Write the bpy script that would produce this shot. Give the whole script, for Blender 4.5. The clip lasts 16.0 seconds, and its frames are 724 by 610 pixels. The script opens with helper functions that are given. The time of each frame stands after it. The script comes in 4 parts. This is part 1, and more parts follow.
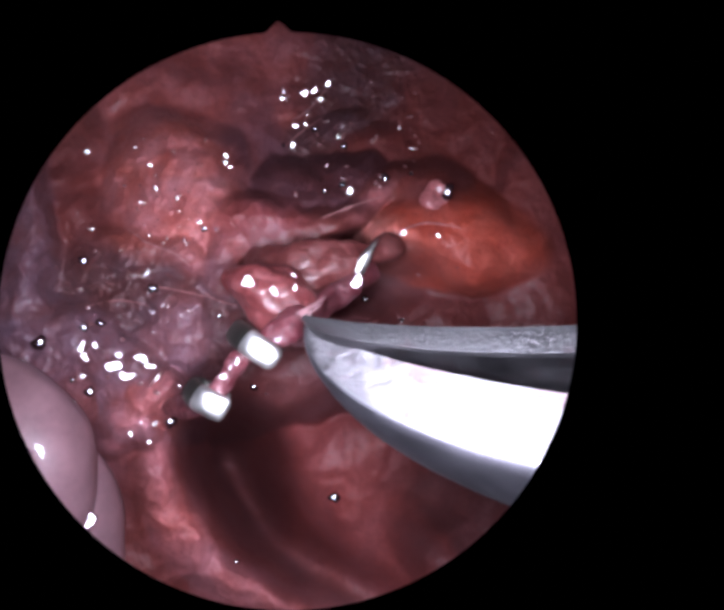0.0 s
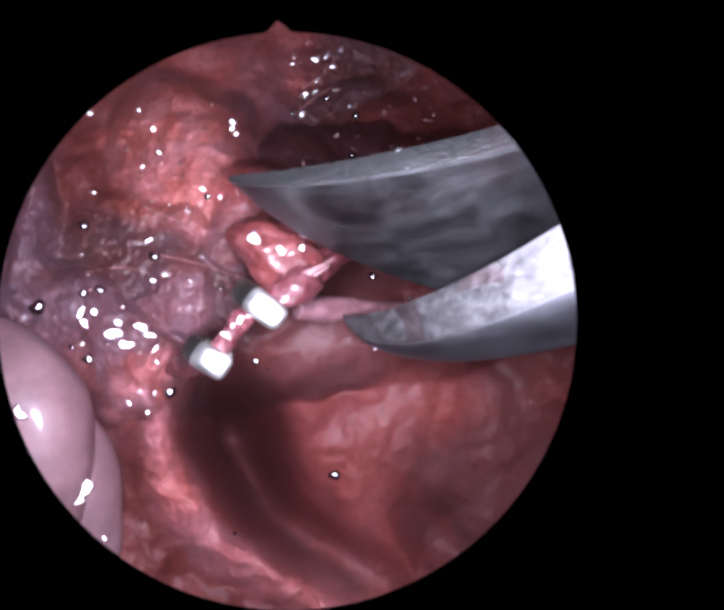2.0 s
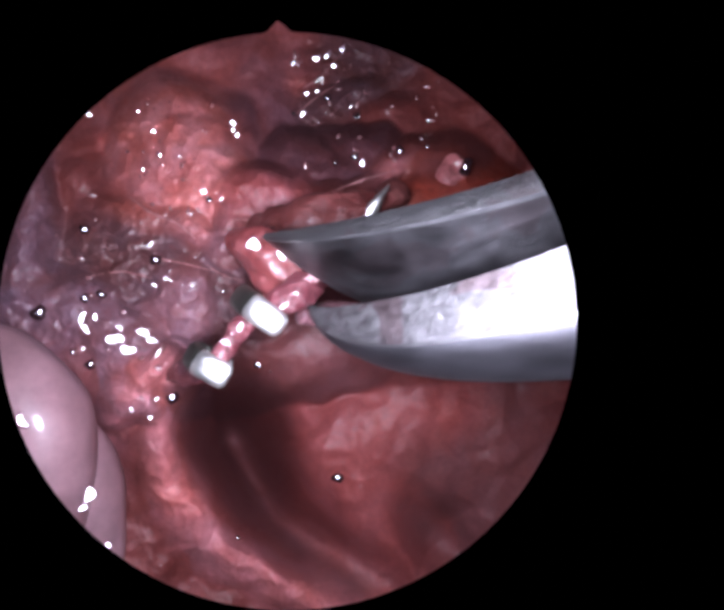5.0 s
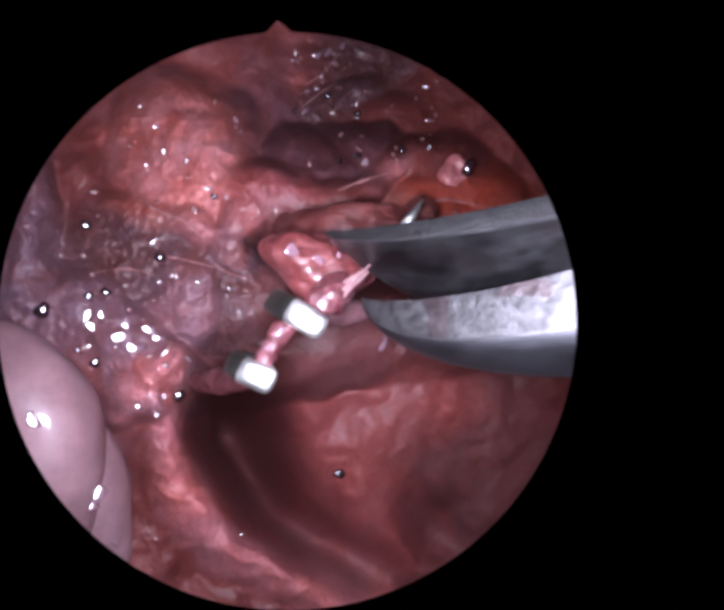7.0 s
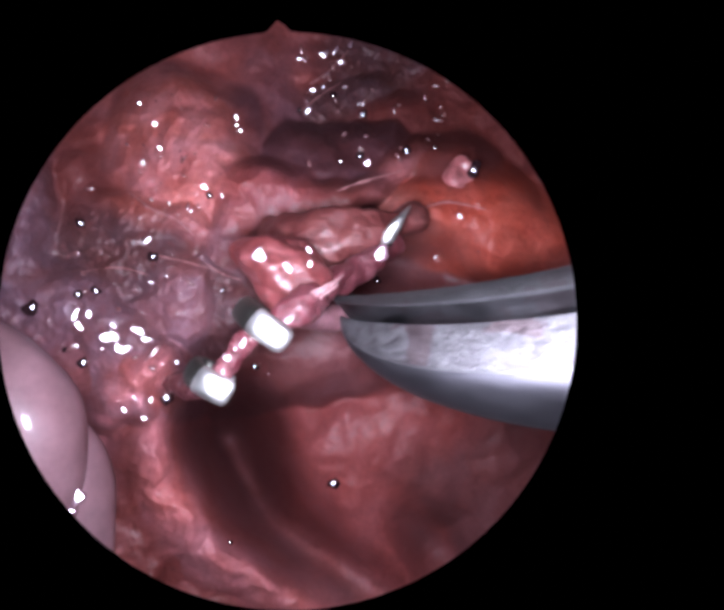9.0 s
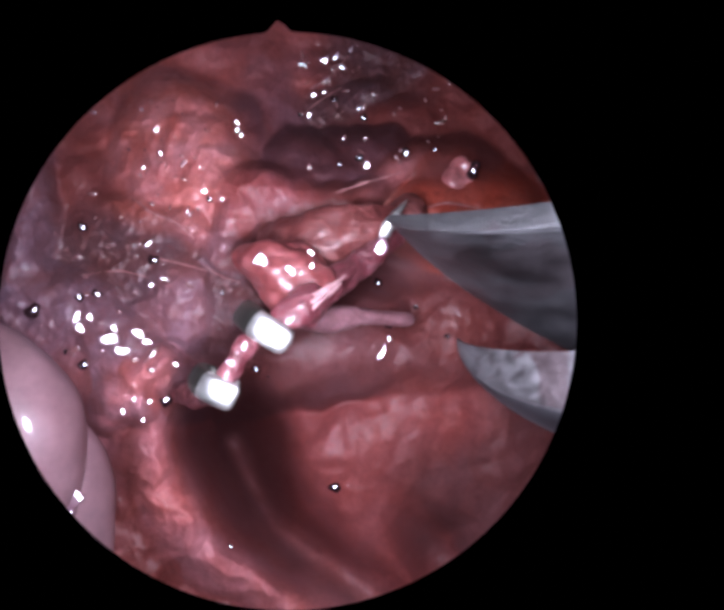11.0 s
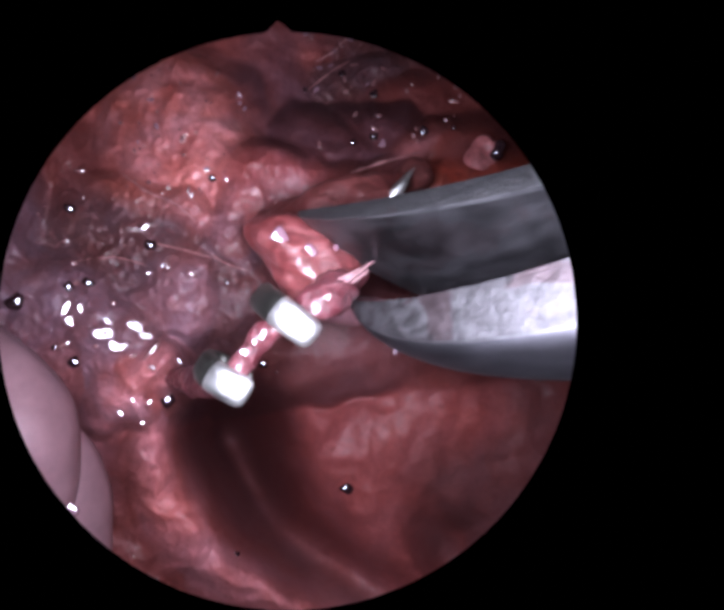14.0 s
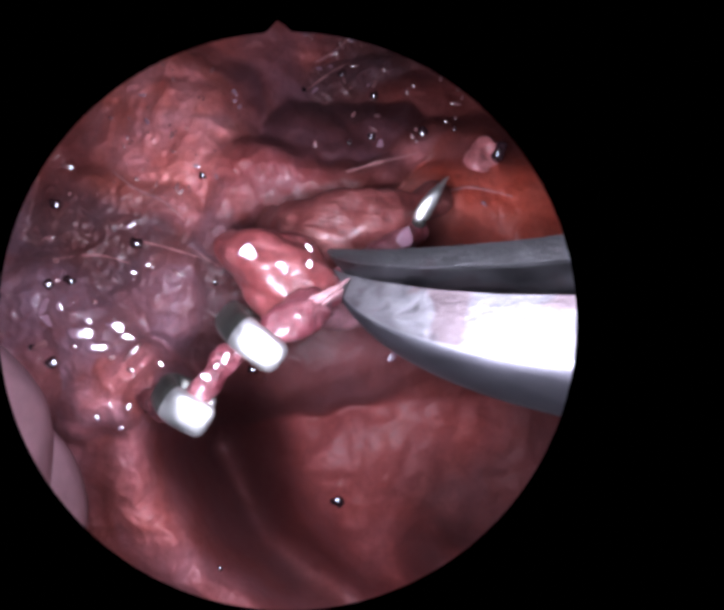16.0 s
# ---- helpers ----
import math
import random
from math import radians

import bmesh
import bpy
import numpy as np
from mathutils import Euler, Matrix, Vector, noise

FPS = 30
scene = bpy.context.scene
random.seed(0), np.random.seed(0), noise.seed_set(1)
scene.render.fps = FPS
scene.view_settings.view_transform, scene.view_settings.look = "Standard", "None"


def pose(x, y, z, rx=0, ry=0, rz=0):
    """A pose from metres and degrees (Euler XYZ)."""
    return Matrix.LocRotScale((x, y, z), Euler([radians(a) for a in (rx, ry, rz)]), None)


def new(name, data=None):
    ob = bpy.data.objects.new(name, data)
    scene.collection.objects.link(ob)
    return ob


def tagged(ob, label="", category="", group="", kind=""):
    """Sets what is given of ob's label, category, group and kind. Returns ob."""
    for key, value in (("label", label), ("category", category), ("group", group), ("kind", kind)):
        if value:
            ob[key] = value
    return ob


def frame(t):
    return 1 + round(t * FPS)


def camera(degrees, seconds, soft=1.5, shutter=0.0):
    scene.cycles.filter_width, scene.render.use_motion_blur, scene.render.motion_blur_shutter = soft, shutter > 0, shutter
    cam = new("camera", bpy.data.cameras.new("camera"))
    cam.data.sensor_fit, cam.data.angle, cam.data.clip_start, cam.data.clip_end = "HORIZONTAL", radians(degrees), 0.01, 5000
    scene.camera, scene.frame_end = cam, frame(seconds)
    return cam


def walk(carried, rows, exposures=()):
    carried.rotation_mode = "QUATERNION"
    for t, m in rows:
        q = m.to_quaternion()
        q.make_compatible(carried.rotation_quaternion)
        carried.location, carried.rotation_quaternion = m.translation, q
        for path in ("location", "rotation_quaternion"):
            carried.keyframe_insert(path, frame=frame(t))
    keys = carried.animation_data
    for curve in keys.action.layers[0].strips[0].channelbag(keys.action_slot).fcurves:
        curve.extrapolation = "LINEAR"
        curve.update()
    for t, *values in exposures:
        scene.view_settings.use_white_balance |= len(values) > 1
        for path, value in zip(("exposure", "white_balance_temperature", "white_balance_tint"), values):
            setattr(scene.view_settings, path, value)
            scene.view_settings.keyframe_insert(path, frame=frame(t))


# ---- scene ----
from mathutils.bvhtree import BVHTree

# The inside of an animal's belly, seen through an endoscope. Lengths are in millimetres and become metres with MM.
MM = 0.001
cam = camera(83.0, 16.0, soft=4.4)
# seconds, place in mm (right, ahead, up), yaw, pitch, roll in degrees
PATH = [
    (0.0, -0.03, -1.64, -0.12, -1.27, 2.57, 2.39),
    (0.5, 0.07, -1.07, -0.39, -1.52, 2.39, 2.06),
    (1.0, 0.82, -0.93, -0.27, 0.28, 1.45, 1.56),
    (1.5, 0.44, -0.72, -0.34, 0.43, 0.21, 0.30),
    (2.0, 0.05, -0.57, -0.67, -0.20, 0.22, 0.50),
    (2.5, 0.39, -1.40, -0.43, -0.94, -0.39, 0.73),
    (3.0, 0.17, -1.91, 0.32, -1.07, -1.24, 1.38),
    (3.5, -0.23, -1.20, 0.35, -0.47, -1.99, 0.38),
    (6.0, -0.16, -0.29, -0.38, -0.07, 0.67, 0.82),
    (6.5, -2.06, -1.24, 0.50, -2.17, -0.50, 0.40),
    (7.0, -1.84, -0.72, 0.02, -2.44, -0.77, 0.47),
    (7.5, -1.21, -0.30, 0.35, -2.03, -0.30, 0.67),
    (8.0, -0.00, 0.00, -0.00, -0.00, 0.00, -0.00),
    (8.5, -0.36, 0.55, 0.24, 0.12, -0.38, -0.81),
    (9.0, -0.35, 0.47, 0.22, -0.25, -0.44, -0.88),
    (11.5, 0.53, 0.67, -0.13, 1.64, 0.48, -0.98),
    (12.0, -0.43, 1.88, -0.04, 1.91, -0.83, -2.49),
    (12.5, 0.16, 1.78, 0.55, 0.81, 0.24, -0.29),
    (13.0, -0.14, 2.16, 0.19, 0.65, -0.65, -1.61),
    (13.5, -0.51, 2.61, 0.04, 0.42, -0.93, -1.08),
    (14.0, -1.86, 2.93, -0.07, -0.89, -1.02, -0.61),
    (14.5, -1.47, 3.09, -0.24, -0.43, -0.87, -1.17),
    (15.0, -1.51, 3.26, -0.23, -0.16, -0.83, -1.02),
    (15.5, -1.27, 3.68, -0.03, 0.30, -1.02, -2.48),
    (16.0, -1.02, 4.11, -0.38, -0.17, 0.18, -1.57),
]
ROWS = [(t, pose(x * MM, y * MM, z * MM, 90, 0, 0) @ pose(0, 0, 0, 0, yaw, 0) @ pose(0, 0, 0, pitch, 0, 0) @ pose(0, 0, 0, 0, 0, -roll)) for t, x, y, z, yaw, pitch, roll in PATH]
EXPOSURES = [(0.0, 0.38), (0.5, 0.4), (1.0, 0.78), (3.5, 0.74), (6.0, 0.58), (9.0, 0.52), (12.0, 0.6), (12.5, 0.74), (13.0, 0.74), (13.5, 0.16), (14.0, -0.05), (16.0, -0.1)]
walk(cam, ROWS, EXPOSURES)

# ---- light: a closed dark cavity, lit by the endoscope's own light guide alone ----
world = bpy.data.worlds.new("cavity")
scene.world = world
world.use_nodes = True
world.node_tree.nodes["Background"].inputs[0].default_value = (0.006, 0.003, 0.003, 1)
world.node_tree.nodes["Background"].inputs[1].default_value = 0.2
GUIDE = 215.0


# ---- materials ----
def ramp(tree, stops):
    node = tree.nodes.new("ShaderNodeValToRGB")
    while len(node.color_ramp.elements) < len(stops):
        node.color_ramp.elements.new(0.5)
    for e, (p, c) in zip(node.color_ramp.elements, stops):
        e.position, e.color = p, (*c, 1)
    return node


def noise_node(tree, coords, scale, detail=4.0, rough=0.55, stretch=(1, 1, 1), distort=0.0):
    """Noise with scale in features per millimetre."""
    m = tree.nodes.new("ShaderNodeMapping")
    m.inputs["Scale"].default_value = [1000 * scale * s for s in stretch]
    tree.links.new(coords, m.inputs["Vector"])
    n = tree.nodes.new("ShaderNodeTexNoise")
    n.inputs["Scale"].default_value, n.inputs["Detail"].default_value, n.inputs["Roughness"].default_value = 1.0, detail, rough
    n.inputs["Distortion"].default_value = distort
    tree.links.new(m.outputs[0], n.inputs["Vector"])
    return n


def mixed(tree, fac, a, b, mode="MIX"):
    n = tree.nodes.new("ShaderNodeMix")
    n.data_type, n.blend_type = "RGBA", mode
    for k, v in ((0, fac), (6, a), (7, b)):
        if isinstance(v, bpy.types.NodeSocket):
            tree.links.new(v, n.inputs[k])
        else:
            n.inputs[k].default_value = v if k == 0 else (*v, 1)
    return n.outputs[2]


def tissue(name, dark, mid, pale, scale=0.45, rough=0.42, coat=0.8, coat_rough=0.16, bump=0.35, grain=2.2, vein=0.25, stretch=(1, 1, 1), sub=0.0):
    """Wet animal tissue: three tones in soft patches, fine vessels, grain in relief under a film of fluid."""
    mat = bpy.data.materials.new(name)
    mat.use_nodes = True
    tree = mat.node_tree
    b = tree.nodes["Principled BSDF"]
    co = tree.nodes.new("ShaderNodeTexCoord").outputs["Object"]
    big = noise_node(tree, co, scale, 5, 0.6, stretch, 0.4)
    tones = ramp(tree, [(0.32, dark), (0.5, mid), (0.68, pale)])
    tree.links.new(big.outputs[0], tones.inputs[0])
    fine = noise_node(tree, co, grain, 5, 0.65, stretch)
    freckle = ramp(tree, [(0.38, (0.55, 0.5, 0.5)), (0.62, (1.25, 1.2, 1.2))])
    tree.links.new(fine.outputs[0], freckle.inputs[0])
    col = mixed(tree, 0.6, tones.outputs[0], freckle.outputs[0], "MULTIPLY")
    # thin vessels where a stretched noise crosses its middle
    v = noise_node(tree, co, scale * 1.6, 3, 0.5, stretch, 1.2)
    line = ramp(tree, [(0.485, (0, 0, 0)), (0.5, (1, 1, 1)), (0.515, (0, 0, 0))])
    tree.links.new(v.outputs[0], line.inputs[0])
    amount = tree.nodes.new("ShaderNodeMath")
    amount.operation, amount.inputs[1].default_value = "MULTIPLY", vein
    tree.links.new(line.outputs[0], amount.inputs[0])
    col = mixed(tree, amount.outputs[0], col, [0.5 * c for c in dark])
    tree.links.new(col, b.inputs["Base Color"])
    mott = ramp(tree, [(0.3, (rough - 0.12,) * 3), (0.7, (rough + 0.16,) * 3)])
    tree.links.new(fine.outputs[0], mott.inputs[0])
    tree.links.new(mott.outputs[0], b.inputs["Roughness"])
    b.inputs["Coat Weight"].default_value, b.inputs["Coat Roughness"].default_value, b.inputs["Coat IOR"].default_value = coat, coat_rough, 1.36
    b.inputs["Specular IOR Level"].default_value = 0.35
    if sub:
        b.inputs["Subsurface Weight"].default_value = sub
        b.inputs["Subsurface Radius"].default_value = (1.0, 0.35, 0.25)
        b.inputs["Subsurface Scale"].default_value = 0.0012
    bp = tree.nodes.new("ShaderNodeBump")
    bp.inputs["Strength"].default_value, bp.inputs["Distance"].default_value = bump, 0.0004
    tree.links.new(fine.outputs[0], bp.inputs["Height"])
    soft = tree.nodes.new("ShaderNodeBump")
    soft.inputs["Strength"].default_value, soft.inputs["Distance"].default_value = bump * 0.8, 0.0012
    tree.links.new(big.outputs[0], soft.inputs["Height"])
    tree.links.new(bp.outputs[0], soft.inputs["Normal"])
    tree.links.new(soft.outputs[0], b.inputs["Normal"])
    wet = tree.nodes.new("ShaderNodeBump")
    wet.inputs["Strength"].default_value, wet.inputs["Distance"].default_value = bump * 0.5, 0.0008
    tree.links.new(big.outputs[0], wet.inputs["Height"])
    tree.links.new(wet.outputs[0], b.inputs["Coat Normal"])
    return mat


def metal(name, color, rough, spread=0.12, stain=0.0, scale=1.2, bump=0.05, mottle=0.25):
    mat = bpy.data.materials.new(name)
    mat.use_nodes = True
    tree = mat.node_tree
    b = tree.nodes["Principled BSDF"]
    co = tree.nodes.new("ShaderNodeTexCoord").outputs["Object"]
    n = noise_node(tree, co, scale, 6, 0.65, (0.6, 1, 1))
    tone = ramp(tree, [(0.35, [(1 - mottle) * c for c in color]), (0.65, color)])
    tree.links.new(n.outputs[0], tone.inputs[0])
    col = tone.outputs[0]
    blot = noise_node(tree, co, 0.42, 3, 0.5, (0.7, 1, 1), 0.6)
    spot = ramp(tree, [(0.57, (0, 0, 0)), (0.62, (1, 1, 1))])
    tree.links.new(blot.outputs[0], spot.inputs[0])
    amount = tree.nodes.new("ShaderNodeMath")
    amount.operation, amount.inputs[1].default_value = "MULTIPLY", stain
    tree.links.new(spot.outputs[0], amount.inputs[0])
    col = mixed(tree, amount.outputs[0], col, (0.1, 0.055, 0.06))
    tree.links.new(col, b.inputs["Base Color"])
    r = ramp(tree, [(0.3, (rough - spread,) * 3), (0.7, (rough + spread,) * 3)])
    tree.links.new(n.outputs[0], r.inputs[0])
    tree.links.new(r.outputs[0], b.inputs["Roughness"])
    b.inputs["Metallic"].default_value = 1.0
    bp = tree.nodes.new("ShaderNodeBump")
    bp.inputs["Strength"].default_value, bp.inputs["Distance"].default_value = bump, 0.0003
    tree.links.new(n.outputs[0], bp.inputs["Height"])
    tree.links.new(bp.outputs[0], b.inputs["Normal"])
    return mat


def plain(name, color, rough, metallic=0.0, spec=0.5):
    mat = bpy.data.materials.new(name)
    mat.use_nodes = True
    b = mat.node_tree.nodes["Principled BSDF"]
    b.inputs["Base Color"].default_value, b.inputs["Roughness"].default_value = (*color, 1), rough
    b.inputs["Metallic"].default_value, b.inputs["Specular IOR Level"].default_value = metallic, spec
    return mat


M_WALL = tissue("peritoneum", (0.1, 0.035, 0.033), (0.2, 0.07, 0.065), (0.3, 0.11, 0.1), 0.18, vein=0.4)
M_DUSKY = tissue("dusky_tissue", (0.2, 0.055, 0.055), (0.3, 0.095, 0.095), (0.38, 0.14, 0.14), 0.3)
M_PALE = tissue("pale_serosa", (0.16, 0.084, 0.092), (0.19, 0.104, 0.115), (0.22, 0.127, 0.139), 0.12, bump=0.05, grain=0.25, vein=0.06, coat_rough=0.1)
M_LILAC = tissue("lilac_tissue", (0.13, 0.055, 0.06), (0.17, 0.078, 0.088), (0.22, 0.115, 0.125), 0.5, bump=0.2)
M_VESSEL = tissue("vessel_wall", (0.06, 0.01, 0.014), (0.09, 0.021, 0.026), (0.13, 0.047, 0.053), 0.8, bump=0.4, coat=1.0, coat_rough=0.07)
M_FIBRE = tissue("fibre_tissue", (0.17, 0.08, 0.085), (0.23, 0.12, 0.125), (0.28, 0.17, 0.17), 0.8, bump=0.2, coat=1.0, coat_rough=0.08)
M_THREAD = tissue("thread_tissue", (0.22, 0.09, 0.09), (0.3, 0.13, 0.13), (0.37, 0.19, 0.18), 0.8, bump=0.2, coat=1.0, coat_rough=0.08)
M_TITAN = metal("titanium", (0.88, 0.86, 0.82), 0.44, 0.08)
# darkened titanium that paints shade on the clips' receding ends
M_BEND = metal("stained_titanium", (0.14, 0.135, 0.12), 0.5, 0.08)
M_STEEL = metal("surgical_steel", (0.2, 0.19, 0.196), 0.55, 0.1, stain=0.55, scale=2.0, bump=0.5, mottle=0.4)
M_SPINE = metal("rough_spine_steel", (0.155, 0.15, 0.153), 0.5, 0.1, stain=0.3, scale=5.0, bump=0.6, mottle=0.35)
M_EDGE = metal("honed_edge_steel", (0.21, 0.203, 0.212), 0.45, 0.06)
# darker than the strip: the belly's fall into shade is put into the colour
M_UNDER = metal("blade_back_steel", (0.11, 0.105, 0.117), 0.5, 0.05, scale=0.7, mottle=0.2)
# low colour stands in for the dark cavity mirrored in the blade's face
M_BLADE = metal("smoky_steel", (0.125, 0.118, 0.125), 0.42, 0.1, stain=0.25, scale=0.7, bump=0.3, mottle=0.22)
M_SHAFT = metal("shaft_steel", (0.5, 0.48, 0.52), 0.62, 0.06)
M_BLACK = plain("black_anodised", (0, 0, 0), 1.0, 0, 0)
M_BARREL = metal("barrel_steel", (0.5, 0.5, 0.5), 0.35)
M_GLOW = bpy.data.materials.new("light_guide")
M_GLOW.use_nodes = True
g = M_GLOW.node_tree.nodes["Principled BSDF"]
g.inputs["Base Color"].default_value = (1, 1, 1, 1)
g.inputs["Emission Color"].default_value, g.inputs["Emission Strength"].default_value = (0.97, 1.0, 1.29, 1), GUIDE
M_DROP = plain("clear_fluid", (0.15, 0.08, 0.1), 0.06)
M_FILM = plain("thin_fluid", (0.13, 0.055, 0.056), 0.08)
# near-black base paints the dark rim that refraction would give a clear bubble
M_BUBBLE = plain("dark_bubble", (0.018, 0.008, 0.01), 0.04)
for film in (M_DROP, M_FILM, M_BUBBLE):
    film.node_tree.nodes["Principled BSDF"].inputs["IOR"].default_value = 1.36
    film.node_tree.nodes["Principled BSDF"].inputs["Coat Weight"].default_value = 1.0


# ---- builders ----
def finish(bm, name, material, centre=(0, 0, 0), smooth=True):
    """One mesh object out of a bmesh in millimetres round centre."""
    bmesh.ops.recalc_face_normals(bm, faces=bm.faces)
    for f in bm.faces:
        f.smooth = smooth
    for v in bm.verts:
        v.co *= MM
    me = bpy.data.meshes.new(name)
    bm.to_mesh(me)
    bm.free()
    me.materials.append(material)
    ob = new(name, me)
    ob.location = Vector(centre) * MM
    return ob


def part(name, bm, material, parent, label="", smooth=True):
    ob = finish(bm, name, material, smooth=smooth)
    ob.parent = parent
    return tagged(ob, label)


def rough_at(p, seed, layers):
    """Lumps and folds: a sum of noise layers (size in mm, height in mm, ridged)."""
    d = 0.0
    for k, (size, height, ridged) in enumerate(layers):
        q = Vector(p) / size + Vector((seed * 7.3 + k * 3.1, seed * 2.7, k * 5.9))
        n = noise.noise(q)
        d += height * ((0.4 - abs(n)) * 1.6 if ridged else n)
    return d


def blob_mesh(radii, seed=0, layers=((4, 0.8, 0), (1.5, 0.3, 0)), turn=(0, 0, 0), level=6):
    bm = bmesh.new()
    bmesh.ops.create_icosphere(bm, subdivisions=level, radius=1)
    r = Euler([radians(a) for a in turn]).to_matrix()
    s = Vector(radii)
    for v in bm.verts:
        n = v.co.copy()
        p = Vector((n.x * s.x, n.y * s.y, n.z * s.z))
        out = Vector((n.x / s.x, n.y / s.y, n.z / s.z)).normalized()
        v.co = r @ (p + out * rough_at(p, seed, layers))
    return bm


def blob(name, centre, radii, material, label, category, seed=0, layers=((4, 0.8, 0), (1.5, 0.3, 0)), turn=(0, 0, 0), level=6, group=""):
    return tagged(finish(blob_mesh(radii, seed, layers, turn, level), name, material, centre), label, category, group)


def spline(points, t):
    """A smooth curve through points (Catmull-Rom), t from 0 to 1."""
    n = len(points) - 1
    i = min(int(t * n), n - 1)
    u = t * n - i
    a, b, c, d = (Vector(points[max(0, min(n, i + k))]) for k in (-1, 0, 1, 2))
    return 0.5 * ((2 * b) + (c - a) * u + (2 * a - 5 * b + 4 * c - d) * u * u + (3 * b - a - 3 * c + d) * u ** 3)


def tube_mesh(points, radii, seed=0, layers=((2, 0.2, 0), (0.7, 0.08, 0)), around=24, steps=60, flat=1.0, origin=(0, 0, 0)):
    """A fleshy strand along a curve, with rounded ends; flat squeezes it towards the viewer's direction."""
    bm = bmesh.new()
    rings = []
    pts = [spline(points, k / steps) for k in range(steps + 1)]
    side = Vector((0, 0, 1))
    for k, p in enumerate(pts):
        along = (pts[min(k + 1, steps)] - pts[max(k - 1, 0)]).normalized()
        side = (side - along * side.dot(along)).normalized()
        other = along.cross(side)
        t = k / steps
        r = spline([(q, 0, 0) for q in radii], t).x
        cap = min(1.0, math.sqrt(max(0.0, 1 - (1 - min(t, 1 - t) * steps / 4) ** 2)) if min(t, 1 - t) * steps < 4 else 1.0)
        r = max(0.02, r * max(cap, 0.05))
        ring = []
        for j in range(around):
            a = 2 * math.pi * j / around
            d = side * math.cos(a) + other * math.sin(a)
            d.y *= flat
            q = p + d * r
            ring.append(bm.verts.new(q + d * rough_at(q, seed, layers) * max(cap, 0.05) - Vector(origin)))
        rings.append(ring)
    for a, b in zip(rings, rings[1:]):
        for j in range(around):
            bm.faces.new((a[j], a[(j + 1) % around], b[(j + 1) % around], b[j]))
    bm.faces.new(rings[0]), bm.faces.new(rings[-1])
    return bm


def strand(name, points, radii, material, label, category, seed=0, layers=((2, 0.2, 0), (0.7, 0.08, 0)), around=24, steps=60, flat=1.0, group=""):
    centre = points[len(points) // 2]
    return tagged(finish(tube_mesh(points, radii, seed, layers, around, steps, flat, centre), name, material, centre), label, category, group)


def loft(rows, closed=True, caps=True):
    bm = bmesh.new()
    rings = [[bm.verts.new(p) for p in row] for row in rows]
    n = len(rings[0])
    for a, b in zip(rings, rings[1:]):
        for j in range(n if closed else n - 1):
            bm.faces.new((a[j], a[(j + 1) % n], b[(j + 1) % n], b[j]))
    if caps:
        bm.faces.new(rings[0]), bm.faces.new(rings[-1])
    return bm


# ---- the cavity: one closed wall of tissue round everything ----
def cavity():
    bm = bmesh.new()
    bmesh.ops.create_icosphere(bm, subdivisions=6, radius=1)
    for v in bm.verts:
        n = v.co.copy()
        p = Vector((n.x * 115, n.y * 110, n.z * 110))
        v.co = p - n * rough_at(p, 3, ((22, 5, 0), (9, 2.5, 1), (3.5, 0.6, 0)))
    ob = finish(bm, "cavity_wall", M_WALL, (-5, -2, 0))
    tagged(ob, "dark red wet inner wall of the body cavity", "body wall", kind="structure")


cavity()

# ---- the tissue bed: lobes that grow into one another, each organ a solid slab of the one folded surface ----
KINDS = {  # colour, lumps, creases, grain heights in mm, film of fluid
    "fat": ((0.369, 0.113, 0.105), 0.55, 0.24, 0.1, 0.9),
    "orange": ((0.204, 0.056, 0.045), 0.4, 0.3, 0.08, 0.7),
    "rust": ((0.117, 0.029, 0.026), 0.45, 0.12, 0.04, 0.5),
    "dusky": ((0.246, 0.070, 0.067), 0.5, 0.12, 0.04, 0.5),
    "plum": ((0.121, 0.042, 0.047), 0.4, 0.14, 0.04, 0.5),
    "lilac": ((0.177, 0.072, 0.079), 0.4, 0.25, 0.06, 0.8),
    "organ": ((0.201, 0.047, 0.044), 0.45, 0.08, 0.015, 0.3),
    # the organ's red made darker: the shaded lobes carry their shade as colour
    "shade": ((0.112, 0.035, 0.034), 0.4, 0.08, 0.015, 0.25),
    "clot": ((0.125, 0.040, 0.040), 0.35, 0.12, 0.02, 0.4),
    "blood": ((0.284, 0.050, 0.032), 0.35, 0.12, 0.04, 0.5),
    "salmon": ((0.414, 0.136, 0.110), 0.35, 0.2, 0.05, 0.8),
    "pink": ((0.288, 0.094, 0.095), 0.5, 0.2, 0.05, 0.9),
    "cord": ((0.349, 0.105, 0.104), 0.45, 0.2, 0.03, 0.6),
    "fold": ((0.193, 0.051, 0.053), 0.45, 0.24, 0.06, 0.8),
    "char": ((0.079, 0.033, 0.035), 0.4, 0.3, 0.13, 0.8),
    "grey": ((0.111, 0.053, 0.064), 0.45, 0.14, 0.05, 0.7),
    "brown": ((0.137, 0.046, 0.043), 0.25, 0.08, 0.03, 0.15),
    "murk": ((0.073, 0.026, 0.030), 0.4, 0.14, 0.05, 0.5),
    # dark tone laid into the hollows, standing for their shade
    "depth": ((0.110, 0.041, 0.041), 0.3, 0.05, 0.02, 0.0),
}
LOBES = []


def lobe(thing, centre, size, turn, kind, rise=4.0):
    """A mound of a thing: its foremost point, its half-width and half-height, its turn, its tissue, how far it falls back at its rim."""
    LOBES.append((thing, centre, size, turn, kind, rise))


HOLLOWS = []


def hollow(centre, size, turn, depth):
    """A pit in the bed, its shade partly put into the tissue colour."""
    HOLLOWS.append((centre, size, turn, depth))


